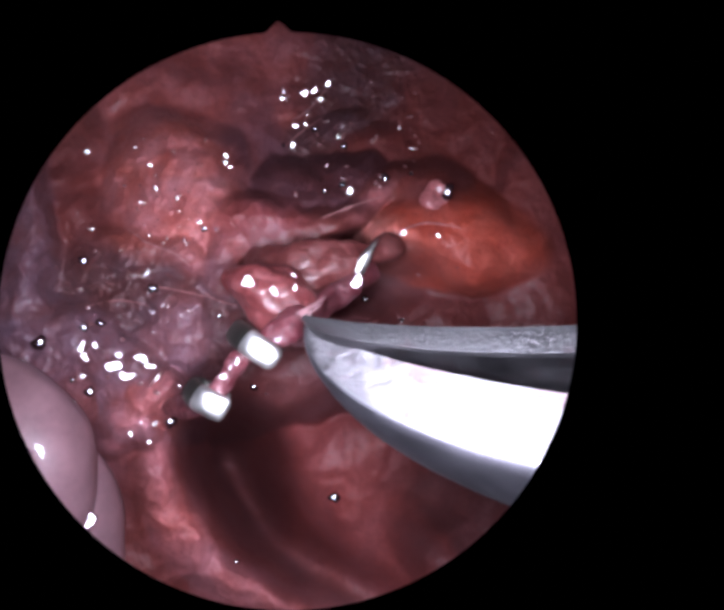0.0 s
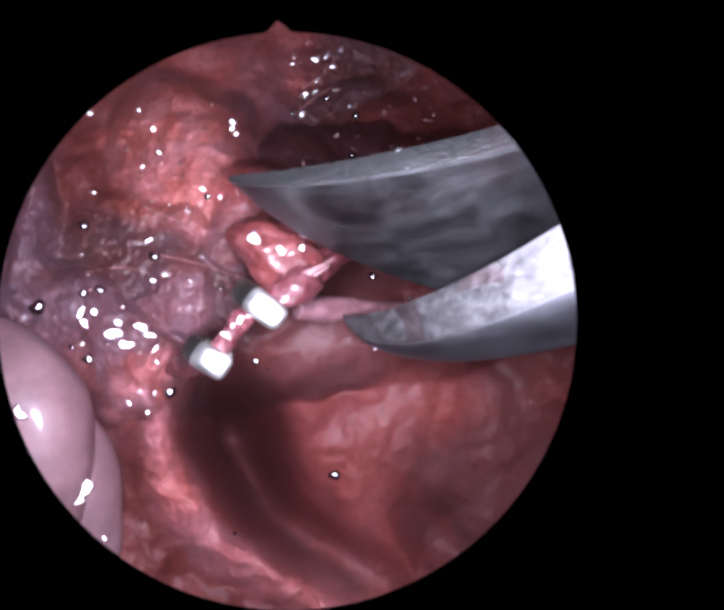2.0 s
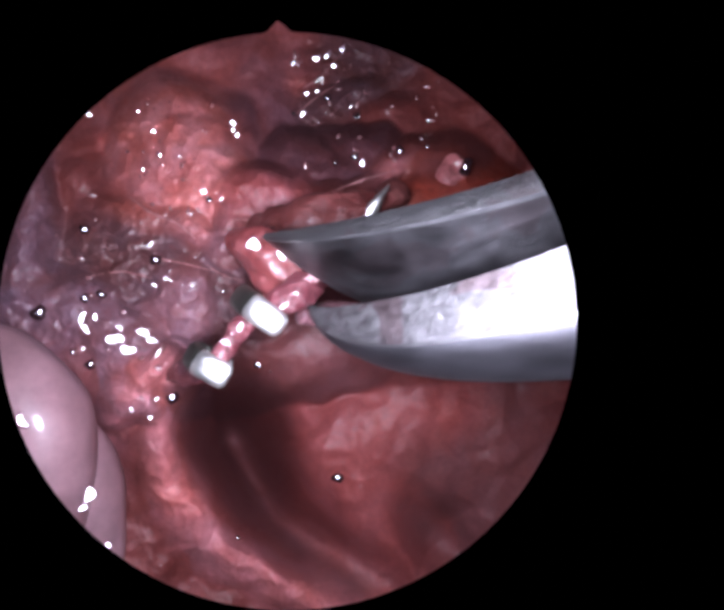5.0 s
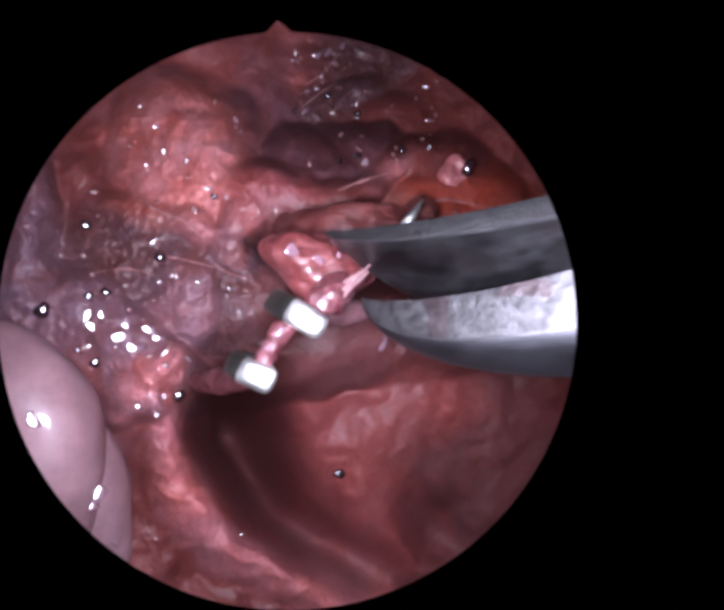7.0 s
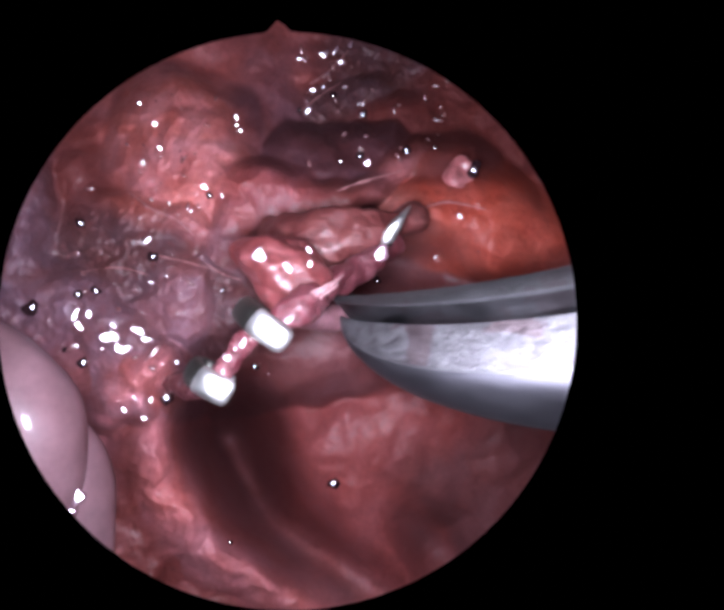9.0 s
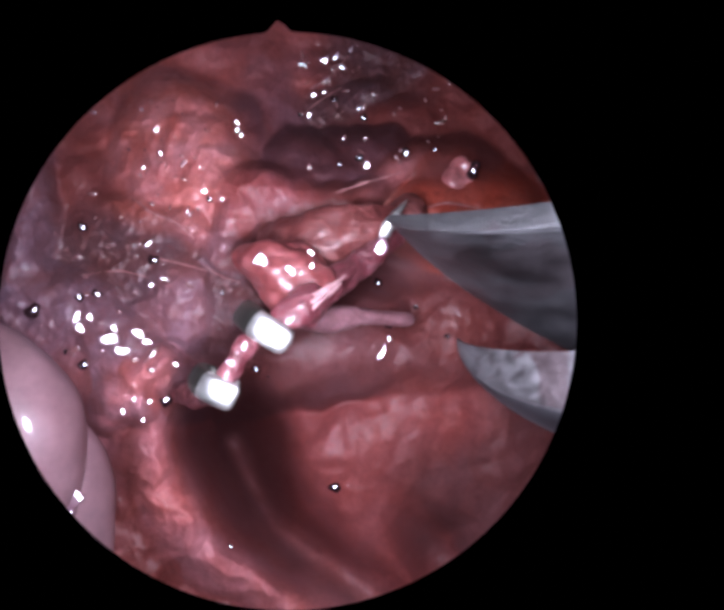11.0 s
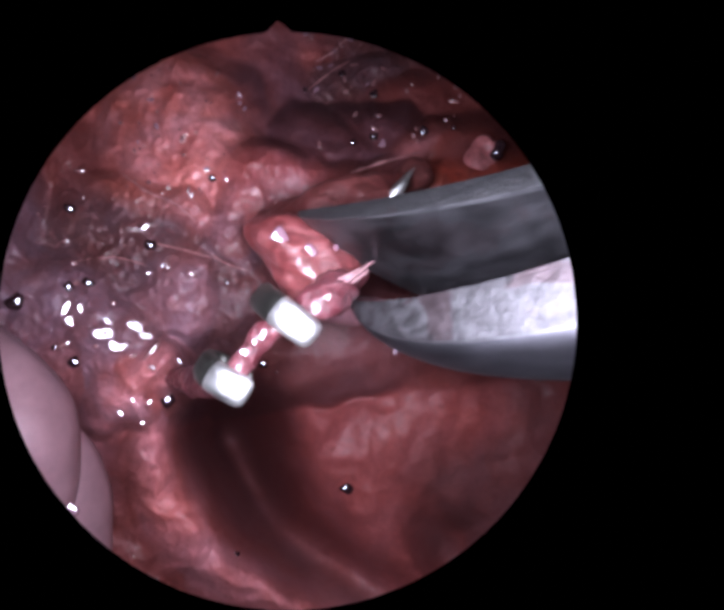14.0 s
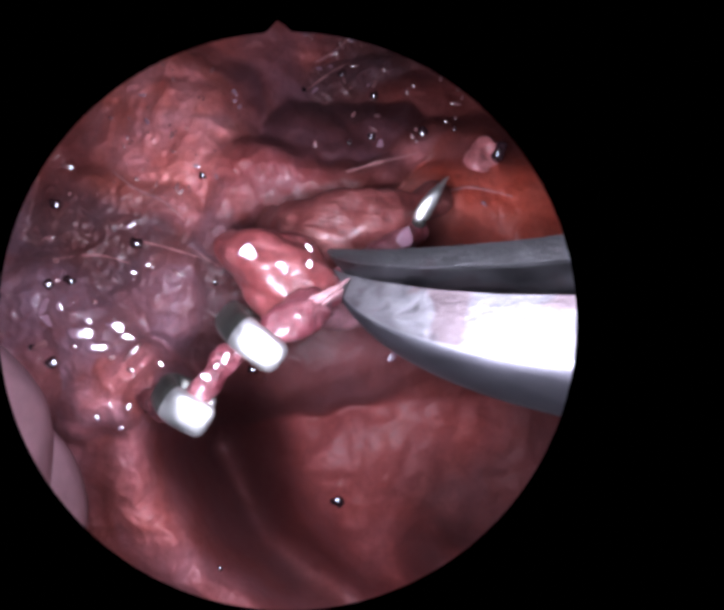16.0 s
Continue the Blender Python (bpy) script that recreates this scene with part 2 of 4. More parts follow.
lobe("fat_lobe", (-14.80, 31.68, 11.29), (3.93, 4.29), 20, "fat", 4.5)
lobe("fat_lobe", (-18.15, 35.44, 15.63), (3.39, 2.80), 0, "fat", 3.0)
lobe("fat_lobe", (-12.87, 31.35, 8.88), (2.83, 2.83), -20, "fat", 3.0)
lobe("fat_lobe", (-16.62, 31.74, 8.63), (2.51, 2.86), 10, "fat", 3.0)
lobe("fat_lobe", (-12.55, 35.44, 13.23), (2.40, 3.19), -10, "plum", 3.0)
lobe("crinkled_fold", (-15.40, 31.09, 6.42), (3.16, 0.77), -14, "orange", 2.0)
lobe("crinkled_fold", (-17.19, 31.48, 7.07), (2.48, 0.71), -6, "orange", 2.0)
lobe("crinkled_fold", (-13.02, 30.83, 5.43), (1.74, 0.91), -40, "pink", 2.0)
lobe("upper_tissue", (-15.26, 40.50, 21.99), (8.68, 5.03), 0, "dusky", 5.0)
lobe("upper_tissue", (-19.57, 39.05, 22.52), (5.29, 3.96), 25, "dusky", 4.0)
lobe("upper_tissue", (-11.36, 41.22, 22.84), (2.79, 5.11), 0, "plum", 4.0)
lobe("upper_tissue", (-9.96, 39.42, 16.05), (3.56, 4.89), 15, "plum", 4.0)
lobe("upper_tissue", (-11.75, 37.97, 16.11), (1.12, 2.57), 10, "plum", 2.5)
lobe("upper_tissue", (-17.08, 41.59, 30.08), (10.79, 5.40), 0, "dusky", 4.0)
lobe("upper_tissue", (-23.74, 37.97, 23.61), (6.43, 5.14), 25, "dusky", 4.0)
lobe("side_tissue", (-22.29, 34.71, 12.96), (2.95, 4.30), 12, "dusky", 4.0)
lobe("side_tissue", (-23.02, 31.68, 8.62), (2.86, 4.65), 15, "rust", 4.0)
lobe("side_tissue", (-19.80, 32.26, 8.05), (2.92, 2.55), 0, "rust", 4.0)
lobe("side_tissue", (-26.88, 32.90, 13.40), (4.44, 7.06), 15, "rust", 4.0)
lobe("side_tissue", (-30.60, 32.90, 17.86), (6.57, 8.76), 20, "brown", 4.0)
lobe("scorched_tissue", (-21.01, 30.83, 4.03), (4.52, 2.79), -10, "char", 3.0)
lobe("scorched_tissue", (-16.59, 30.37, 3.46), (3.77, 2.74), -10, "char", 3.0)
lobe("scorched_tissue", (-18.11, 30.05, 0.71), (5.09, 2.37), 0, "char", 3.0)
lobe("scorched_tissue", (-12.17, 31.35, 2.15), (3.19, 2.48), 20, "char", 3.0)
lobe("scorched_tissue", (-11.22, 31.68, -1.04), (2.86, 2.86), 0, "char", 3.0)
lobe("wrinkled_fold", (-13.21, 29.73, 1.21), (1.48, 1.68), 0, "lilac", 2.4)
lobe("wrinkled_fold", (-14.49, 29.59, -0.64), (1.34, 1.47), 20, "lilac", 2.4)
lobe("wrinkled_fold", (-12.60, 29.86, -0.98), (1.35, 1.69), 10, "lilac", 2.4)
lobe("wrinkled_fold", (-10.44, 30.44, 3.98), (1.17, 1.58), 0, "lilac", 2.4)
lobe("wrinkled_fold", (-9.67, 30.70, 6.27), (1.38, 1.25), 30, "pink", 2.2)
lobe("side_membrane", (-23.64, 27.77, 3.17), (1.88, 6.89), -4, "grey", 4.0)
lobe("side_membrane", (-21.70, 27.71, -0.91), (2.50, 2.81), 0, "grey", 4.0)
lobe("side_membrane", (-27.71, 28.75, 7.82), (4.25, 8.53), 0, "grey", 4.0)
lobe("side_membrane", (-25.83, 27.12, -1.20), (3.97, 5.54), 0, "grey", 4.0)
lobe("side_membrane", (-21.05, 28.10, -4.41), (3.17, 2.85), -20, "plum", 3.0)
lobe("wet_membrane", (-18.84, 28.10, -0.92), (2.85, 1.90), -20, "grey", 3.0)
lobe("wet_membrane", (-16.43, 27.77, -2.47), (2.51, 1.57), -28, "grey", 3.0)
lobe("wet_membrane", (-17.56, 28.10, -4.41), (1.90, 2.22), 15, "lilac", 3.0)
lobe("side_fold", (-19.50, 30.37, -10.25), (2.06, 5.14), -6, "plum", 4.0)
lobe("side_fold", (-18.15, 30.70, -14.86), (2.08, 5.20), -12, "rust", 4.0)
lobe("side_fold", (-16.95, 31.02, -19.92), (2.80, 4.55), -30, "rust", 4.0)
lobe("side_fold", (-12.31, 32.65, -25.39), (6.63, 2.58), -20, "rust", 4.0)
lobe("side_fold", (-21.79, 29.07, -19.33), (5.38, 4.30), -40, "dusky", 4.0)
lobe("side_fold", (-16.06, 31.35, -26.85), (5.41, 4.32), -30, "dusky", 4.0)
lobe("side_fold", (-6.91, 33.30, -30.03), (7.29, 3.76), -10, "dusky", 4.0)
lobe("fleshy_strand", (-14.27, 29.14, -8.85), (1.77, 2.72), 6, "cord", 3.6)
lobe("fleshy_strand", (-13.96, 29.52, -11.96), (2.00, 3.11), 14, "cord", 3.6)
lobe("fleshy_strand", (-13.06, 30.14, -15.27), (2.33, 3.03), 30, "cord", 3.6)
lobe("fleshy_strand", (-11.00, 31.02, -18.35), (2.54, 3.27), 48, "cord", 3.6)
lobe("fleshy_strand", (-7.74, 32.03, -21.10), (2.32, 3.75), 60, "cord", 3.6)
lobe("fleshy_strand", (-3.51, 33.15, -24.28), (2.33, 4.26), 62, "cord", 3.6)
lobe("fleshy_strand", (-16.26, 29.76, -11.06), (1.40, 3.14), 8, "rust", 3.0)
lobe("fleshy_lump", (-14.62, 26.75, -4.95), (1.63, 1.44), 0, "pink", 4.5)
lobe("fleshy_lump", (-16.28, 27.01, -6.36), (1.32, 1.58), 0, "pink", 4.5)
lobe("fleshy_lump", (-13.02, 26.88, -4.21), (1.38, 1.26), 20, "pink", 4.5)
lobe("fleshy_lump", (-12.16, 27.01, -5.75), (1.27, 1.52), 0, "lilac", 4.5)
lobe("fleshy_lump", (-14.64, 27.07, -6.85), (1.14, 1.08), 0, "pink", 4.5)
lobe("organ_lobe", (-1.80, 36.23, -13.04), (6.75, 4.50), 8, "organ", 6.0)
lobe("organ_lobe", (-5.53, 36.55, -13.36), (3.51, 3.71), 0, "organ", 5.0)
lobe("organ_lobe", (0.24, 36.55, -18.11), (4.54, 3.71), -25, "organ", 4.5)
lobe("organ_lobe", (4.87, 37.20, -10.03), (6.30, 3.78), 12, "organ", 5.0)
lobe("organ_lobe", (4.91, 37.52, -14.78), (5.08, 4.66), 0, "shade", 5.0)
lobe("organ_lobe", (2.82, 37.85, -23.02), (4.70, 4.27), -30, "organ", 5.0)
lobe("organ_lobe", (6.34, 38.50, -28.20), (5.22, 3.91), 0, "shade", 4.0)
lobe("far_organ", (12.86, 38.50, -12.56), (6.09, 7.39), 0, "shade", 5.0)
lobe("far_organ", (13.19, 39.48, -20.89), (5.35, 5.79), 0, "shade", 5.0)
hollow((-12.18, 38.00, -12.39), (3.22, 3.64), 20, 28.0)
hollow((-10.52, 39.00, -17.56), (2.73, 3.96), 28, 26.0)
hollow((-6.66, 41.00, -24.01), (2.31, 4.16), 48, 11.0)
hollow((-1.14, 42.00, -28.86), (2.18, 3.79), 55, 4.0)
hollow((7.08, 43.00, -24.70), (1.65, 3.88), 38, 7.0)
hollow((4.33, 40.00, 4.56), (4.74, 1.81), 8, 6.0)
lobe("brown_fold", (-8.25, 32.65, -5.13), (4.79, 1.92), 6, "clot", 3.0)
lobe("brown_fold", (-4.66, 33.30, -3.72), (4.89, 2.25), 10, "clot", 3.0)
lobe("brown_fold", (-8.00, 31.68, 0.21), (3.22, 2.14), 15, "clot", 3.0)
lobe("brown_fold", (-2.41, 33.30, -1.09), (3.64, 1.80), 15, "clot", 3.0)
lobe("brown_fold", (-0.95, 34.92, -5.08), (4.73, 1.81), 10, "clot", 3.0)
lobe("brown_fold", (4.74, 36.23, -4.05), (5.72, 2.86), 8, "rust", 3.0)
lobe("brown_fold", (3.25, 37.85, 1.75), (5.12, 2.57), 0, "clot", 4.0)
lobe("brown_fold", (9.07, 37.20, -0.38), (5.04, 2.94), 0, "rust", 4.0)
lobe("burnt_tissue", (-5.14, 43.76, 24.74), (3.94, 3.94), 30, "char", 4.0)
lobe("burnt_tissue", (-0.20, 45.20, 26.57), (4.59, 3.83), 20, "char", 4.0)
lobe("burnt_tissue", (4.98, 45.92, 24.92), (4.67, 4.14), 10, "char", 4.0)
lobe("burnt_tissue", (-4.88, 41.59, 18.34), (3.75, 2.81), 20, "char", 4.0)
lobe("burnt_tissue", (-2.12, 42.67, 20.98), (3.86, 1.64), 18, "char", 3.0)
lobe("burnt_tissue", (1.25, 42.31, 18.67), (4.77, 1.63), 12, "rust", 3.0)
lobe("burnt_tissue", (4.54, 41.95, 16.61), (4.27, 1.70), 18, "rust", 3.0)
lobe("burnt_tissue", (-3.21, 44.48, 31.68), (6.92, 4.93), 0, "char", 4.0)
lobe("burnt_tissue", (6.10, 46.65, 31.11), (6.79, 4.85), 0, "char", 4.0)
lobe("right_wall", (13.27, 45.92, 27.52), (6.01, 6.01), -30, "brown", 4.0)
lobe("dark_lobe", (-4.10, 34.92, 11.07), (3.16, 1.73), -22, "murk", 1.8)
lobe("dark_lobe", (-1.34, 34.92, 10.29), (2.76, 1.42), -10, "murk", 1.8)
lobe("dark_lobe", (-0.57, 35.90, 12.60), (2.43, 1.62), 0, "murk", 1.8)
lobe("dark_lobe", (1.22, 34.92, 10.49), (2.21, 0.71), 32, "pink", 2.0)
lobe("dark_lobe", (3.08, 35.90, 12.20), (2.43, 0.89), 28, "rust", 2.2)
lobe("right_wall", (11.16, 43.76, 21.28), (5.08, 7.11), -20, "rust", 4.0)
lobe("right_wall", (15.30, 41.59, 15.53), (5.21, 8.30), -20, "rust", 4.0)
lobe("right_wall", (7.09, 43.03, 17.53), (3.98, 3.98), 0, "rust", 4.0)
lobe("right_wall", (18.30, 37.20, 7.60), (3.36, 7.13), 0, "rust", 4.0)
lobe("right_wall", (18.88, 35.90, 0.04), (4.98, 7.98), 0, "rust", 4.0)
lobe("blood_tissue", (3.51, 32.39, 6.80), (1.83, 1.46), -25, "salmon", 2.4)
lobe("blood_tissue", (6.48, 32.65, 5.75), (3.31, 1.77), -22, "blood", 3.0)
lobe("blood_tissue", (9.53, 32.98, 4.87), (2.97, 1.63), -14, "blood", 3.0)
lobe("blood_tissue", (9.34, 33.62, 8.00), (3.41, 2.28), -15, "blood", 3.0)
lobe("blood_tissue", (12.54, 34.08, 6.20), (3.47, 2.30), -15, "blood", 3.0)
lobe("blood_tissue", (4.73, 33.30, 8.31), (2.25, 1.50), 20, "blood", 2.4)
lobe("blood_tissue", (6.87, 34.60, 10.19), (2.73, 2.35), 0, "rust", 2.6)
lobe("arching_fold", (-9.90, 30.89, 8.23), (1.60, 1.18), 30, "fold", 2.2)
lobe("arching_fold", (-7.86, 31.09, 9.08), (2.25, 0.84), 6, "fold", 2.0)
lobe("arching_fold", (-5.47, 31.48, 8.85), (2.13, 0.86), -20, "fold", 2.0)
lobe("arching_fold", (-6.87, 31.35, 8.00), (2.48, 0.92), -4, "fold", 2.2)
lobe("arching_fold", (-7.93, 31.35, 6.58), (3.19, 1.27), 6, "rust", 2.4)
lobe("arching_fold", (-4.42, 31.61, 7.17), (2.85, 1.29), 16, "rust", 2.4)
lobe("arching_fold", (-1.61, 32.39, 8.08), (2.56, 0.95), 24, "rust", 2.2)

LABELS = {
    "fat_lobe": ("lumpy orange-pink fatty tissue, wet and glistening", "fat"),
    "crinkled_fold": ("crinkled orange-red wet fold below the fatty lobe", "tissue"),
    "upper_tissue": ("smooth dusky pink tissue above the fatty lobe", "tissue"),
    "side_tissue": ("red tissue beside the lumpy fatty lobe", "tissue"),
    "scorched_tissue": ("dark brown-purple scorched tissue, crusted and wet", "tissue"),
    "wrinkled_fold": ("wrinkled dusky pink fold on the scorched tissue", "tissue"),
    "side_membrane": ("grey-purple shiny membrane at the cavity's side", "membrane"),
    "wet_membrane": ("grey-purple wet membrane with beads of fluid", "membrane"),
    "side_fold": ("deep red tissue fold beside the fleshy cord", "tissue"),
    "fleshy_strand": ("pink fleshy ridge of tissue with crossing wrinkles", "tissue"),
    "organ_lobe": ("smooth red wet organ with rounded lobes", "organ"),
    "far_organ": ("smooth organ with dusky shade put into its colour", "organ"),
    "brown_fold": ("dark brown-red flat fold of tissue", "tissue"),
    "burnt_tissue": ("burnt dark brown tissue with wet strands", "tissue"),
    "dark_lobe": ("dark purple-brown tissue lobe with a pink rim", "tissue"),
    "right_wall": ("red-brown smooth wall of tissue", "tissue"),
    "blood_tissue": ("orange-red blood-stained tissue with pale fibres", "tissue"),
    "fleshy_lump": ("pink wet lump of tissue beside the clips", "tissue"),
    "arching_fold": ("pink arching fold of tissue behind the stalk", "tissue"),
}


def fade(t):
    return t * t * t * (t * (t * 6 - 15) + 10)


TABLE = np.random.RandomState(5).permutation(512)
GRADS = np.random.RandomState(6).normal(size=(512, 2))
GRADS /= np.linalg.norm(GRADS, axis=1)[:, None]


def waves(x, z, size, seed=0):
    """Smooth noise over the bed, about -0.7 to 0.7, with features of that size in mm."""
    x, z = x / size + seed * 17.31 + 200, z / size + seed * 9.77 + 200
    i, j = np.floor(x).astype(int), np.floor(z).astype(int)
    u, w = x - i, z - j
    out = 0
    for a in (0, 1):
        for b in (0, 1):
            g = GRADS[TABLE[(TABLE[(i + a) % 512] + j + b) % 512]]
            out = out + (g[..., 0] * (u - a) + g[..., 1] * (w - b)) * (fade(u) if a else 1 - fade(u)) * (fade(w) if b else 1 - fade(w))
    return out


STEP, FAR = 0.125, 34.0
# the bed is a height field seen from the mouth of the cavity: GX and GZ lie on a sheet FAR mm away, and each point slides along its line to that mouth
GX, GZ = np.meshgrid(np.arange(-36, 24, STEP), np.arange(-30, 27, STEP), indexing="ij")


def bed_surface():
    wx = GX + 0.8 * waves(GX, GZ, 5, 1) + 0.45 * waves(GX, GZ, 1.9, 2)
    wz = GZ + 0.8 * waves(GX, GZ, 5, 3) + 0.45 * waves(GX, GZ, 1.9, 4)

    def reach(centre, size, turn):
        f = FAR / centre[1]
        c, s = math.cos(radians(turn)), math.sin(radians(turn))
        dx, dz = wx - centre[0] * f, wz - centre[2] * f
        return ((dx * c + dz * s) / (size[0] * f)) ** 2 + ((dz * c - dx * s) / (size[1] * f)) ** 2

    def mound(q):
        return q + 0.6 * np.maximum(0, q - 1) ** 2

    depth = np.array([centre[1] + rise * 0.38 * mound(reach(centre, size, turn)) for _, centre, size, turn, _, rise in LOBES], dtype=np.float32)
    back = 46 + 2 * waves(GX, GZ, 9, 5)
    low = np.minimum(depth.min(0), back)
    k = 1.2
    y = low - np.log(np.exp(-k * (depth - low)).sum(0) + np.exp(-k * (back - low))) / k
    weight = np.exp(-1.3 * (depth - low)) + 1e-9
    weight *= np.clip(1 + 0.8 * waves(GX, GZ, 1.3, 6), 0.05, None)
    weight /= weight.sum(0)
    owner = depth.argmin(0)
    props = np.array([[*KINDS[l[4]][0], *KINDS[l[4]][1:]] for l in LOBES])
    mix = np.einsum("lij,lp->ijp", weight, props)
    dig, sunk = 0 * y, 0 * y
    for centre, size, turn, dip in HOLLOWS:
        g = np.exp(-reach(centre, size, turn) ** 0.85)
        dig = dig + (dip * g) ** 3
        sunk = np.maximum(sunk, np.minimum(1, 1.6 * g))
        # shade mixed into the colour towards the hollow's middle
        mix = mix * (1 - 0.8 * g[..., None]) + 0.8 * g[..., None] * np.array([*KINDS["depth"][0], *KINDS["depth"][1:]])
    y = y + np.cbrt(dig)
    for _ in range(260):  # the hollows' floors are round
        around = y.copy()
        around[1:-1, 1:-1] = (y[:-2, 1:-1] + y[2:, 1:-1] + y[1:-1, :-2] + y[1:-1, 2:]) / 4
        y = y + sunk * (around - y)
    lumps, creases, grain = mix[..., 3], mix[..., 4], mix[..., 5]
    y = y + lumps * (0.9 * waves(wx, wz, 2.6, 7) + 0.5 * waves(wx, wz, 1.3, 8))
    ridge = np.abs(waves(wx, wz * 1.5, 2.1, 9)) + 0.6 * np.abs(waves(wx * 1.3, wz, 0.95, 10))
    y = y + creases * (0.5 - 1.5 * ridge) * -1
    y = y + grain * (waves(GX, GZ, 0.55, 11) + 0.6 * np.abs(waves(GX, GZ, 0.9, 12)))
    return y, np.concatenate([mix[..., :3], mix[..., 6:]], -1), owner


BED, HUE, OWNER = bed_surface()
PLACES = np.stack([GX * BED / FAR, BED, GZ * BED / FAR], -1)


def rest(a, b):
    """Where the line with slopes a to the right and b up meets the bed."""
    i = int(np.clip((a * FAR - GX[0, 0]) / STEP, 0, BED.shape[0] - 1))
    j = int(np.clip((b * FAR - GZ[0, 0]) / STEP, 0, BED.shape[1] - 1))
    return (a * BED[i, j], BED[i, j], b * BED[i, j])


def bed_material():
    mat = bpy.data.materials.new("living_tissue")
    mat.use_nodes = True
    tree = mat.node_tree
    b = tree.nodes["Principled BSDF"]
    co = tree.nodes.new("ShaderNodeTexCoord").outputs["Object"]
    hue = tree.nodes.new("ShaderNodeAttribute")
    hue.attribute_name = "hue"
    big = noise_node(tree, co, 0.4, 5, 0.62, distort=0.15)
    tones = ramp(tree, [(0.3, (0.76, 0.6, 0.58)), (0.5, (1, 1, 1)), (0.7, (1.15, 1.3, 1.3))])
    tree.links.new(big.outputs[0], tones.inputs[0])
    uneven = tree.nodes.new("ShaderNodeMath")
    uneven.operation, uneven.use_clamp = "MULTIPLY_ADD", True
    uneven.inputs[1].default_value, uneven.inputs[2].default_value = 0.9, 0.2
    tree.links.new(hue.outputs["Alpha"], uneven.inputs[0])
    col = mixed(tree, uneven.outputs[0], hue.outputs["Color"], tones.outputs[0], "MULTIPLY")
    # patches that lean to orange or to lilac
    lean = noise_node(tree, co, 0.23, 4, 0.6, distort=0.2)
    tint = ramp(tree, [(0.36, (1.06, 0.9, 0.8)), (0.5, (1, 1, 1.02)), (0.64, (0.95, 1.08, 1.2))])
    tree.links.new(lean.outputs[0], tint.inputs[0])
    col = mixed(tree, uneven.outputs[0], col, tint.outputs[0], "MULTIPLY")
    fine = noise_node(tree, co, 2.0, 6, 0.65)
    freckle = ramp(tree, [(0.35, (0.6, 0.5, 0.5)), (0.65, (1.3, 1.32, 1.32))])
    tree.links.new(fine.outputs[0], freckle.inputs[0])
    col = mixed(tree, 0.36, col, freckle.outputs[0], "MULTIPLY")
    # pale fibres drawn out over the surface
    drawn = noise_node(tree, co, 1.1, 5, 0.62, (1, 1, 1), 0.7)
    pale = ramp(tree, [(0.55, (0, 0, 0)), (0.61, (0.3, 0.3, 0.3)), (0.66, (0, 0, 0))])
    tree.links.new(drawn.outputs[0], pale.inputs[0])
    lighter = mixed(tree, 1.0, col, (1.45, 1.75, 1.7), "MULTIPLY")
    drawn_out = tree.nodes.new("ShaderNodeMath")
    drawn_out.operation = "MULTIPLY"
    tree.links.new(pale.outputs[0], drawn_out.inputs[0])
    tree.links.new(uneven.outputs[0], drawn_out.inputs[1])
    col = mixed(tree, drawn_out.outputs[0], col, lighter)
    v = noise_node(tree, co, 0.5, 4, 0.55, (1, 1, 1), 0.5)
    line = ramp(tree, [(0.487, (0, 0, 0)), (0.5, (0.3, 0.3, 0.3)), (0.513, (0, 0, 0))])
    tree.links.new(v.outputs[0], line.inputs[0])
    col = mixed(tree, line.outputs[0], col, (0.14, 0.022, 0.02))
    tree.links.new(col, b.inputs["Base Color"])
    r = ramp(tree, [(0.3, (0.4,) * 3), (0.7, (0.62,) * 3)])
    tree.links.new(fine.outputs[0], r.inputs[0])
    tree.links.new(r.outputs[0], b.inputs["Roughness"])
    wet = noise_node(tree, co, 0.7, 2, 0.5)
    film = ramp(tree, [(0.35, (0.06,) * 3), (0.65, (0.17,) * 3)])
    tree.links.new(wet.outputs[0], film.inputs[0])
    tree.links.new(hue.outputs["Alpha"], b.inputs["Coat Weight"])
    b.inputs["Coat IOR"].default_value = 1.36
    tree.links.new(film.outputs[0], b.inputs["Coat Roughness"])
    b.inputs["Specular IOR Level"].default_value = 0.22
    b1 = tree.nodes.new("ShaderNodeBump")
    b1.inputs["Strength"].default_value, b1.inputs["Distance"].default_value = 0.22, 0.0002
    tree.links.new(fine.outputs[0], b1.inputs["Height"])
    tree.links.new(b1.outputs[0], b.inputs["Normal"])
    b2 = tree.nodes.new("ShaderNodeBump")
    b2.inputs["Strength"].default_value, b2.inputs["Distance"].default_value = 0.8, 0.0003
    ripple = noise_node(tree, co, 2.4, 3, 0.6, distort=0.2)
    tree.links.new(ripple.outputs[0], b2.inputs["Height"])
    tree.links.new(b2.outputs[0], b.inputs["Coat Normal"])
    return mat


M_BED = bed_material()


def pieces(mask):
    """The connected pieces of a region of the grid, as rows and columns."""
    todo = set(zip(*(a.tolist() for a in np.nonzero(mask))))
    while todo:
        edge = [todo.pop()]
        found = list(edge)
        while edge:
            i, j = edge.pop()
            for n in ((i + 1, j), (i - 1, j), (i, j + 1), (i, j - 1)):
                if n in todo:
                    todo.remove(n)
                    edge.append(n)
                    found.append(n)
        yield np.array(found).T


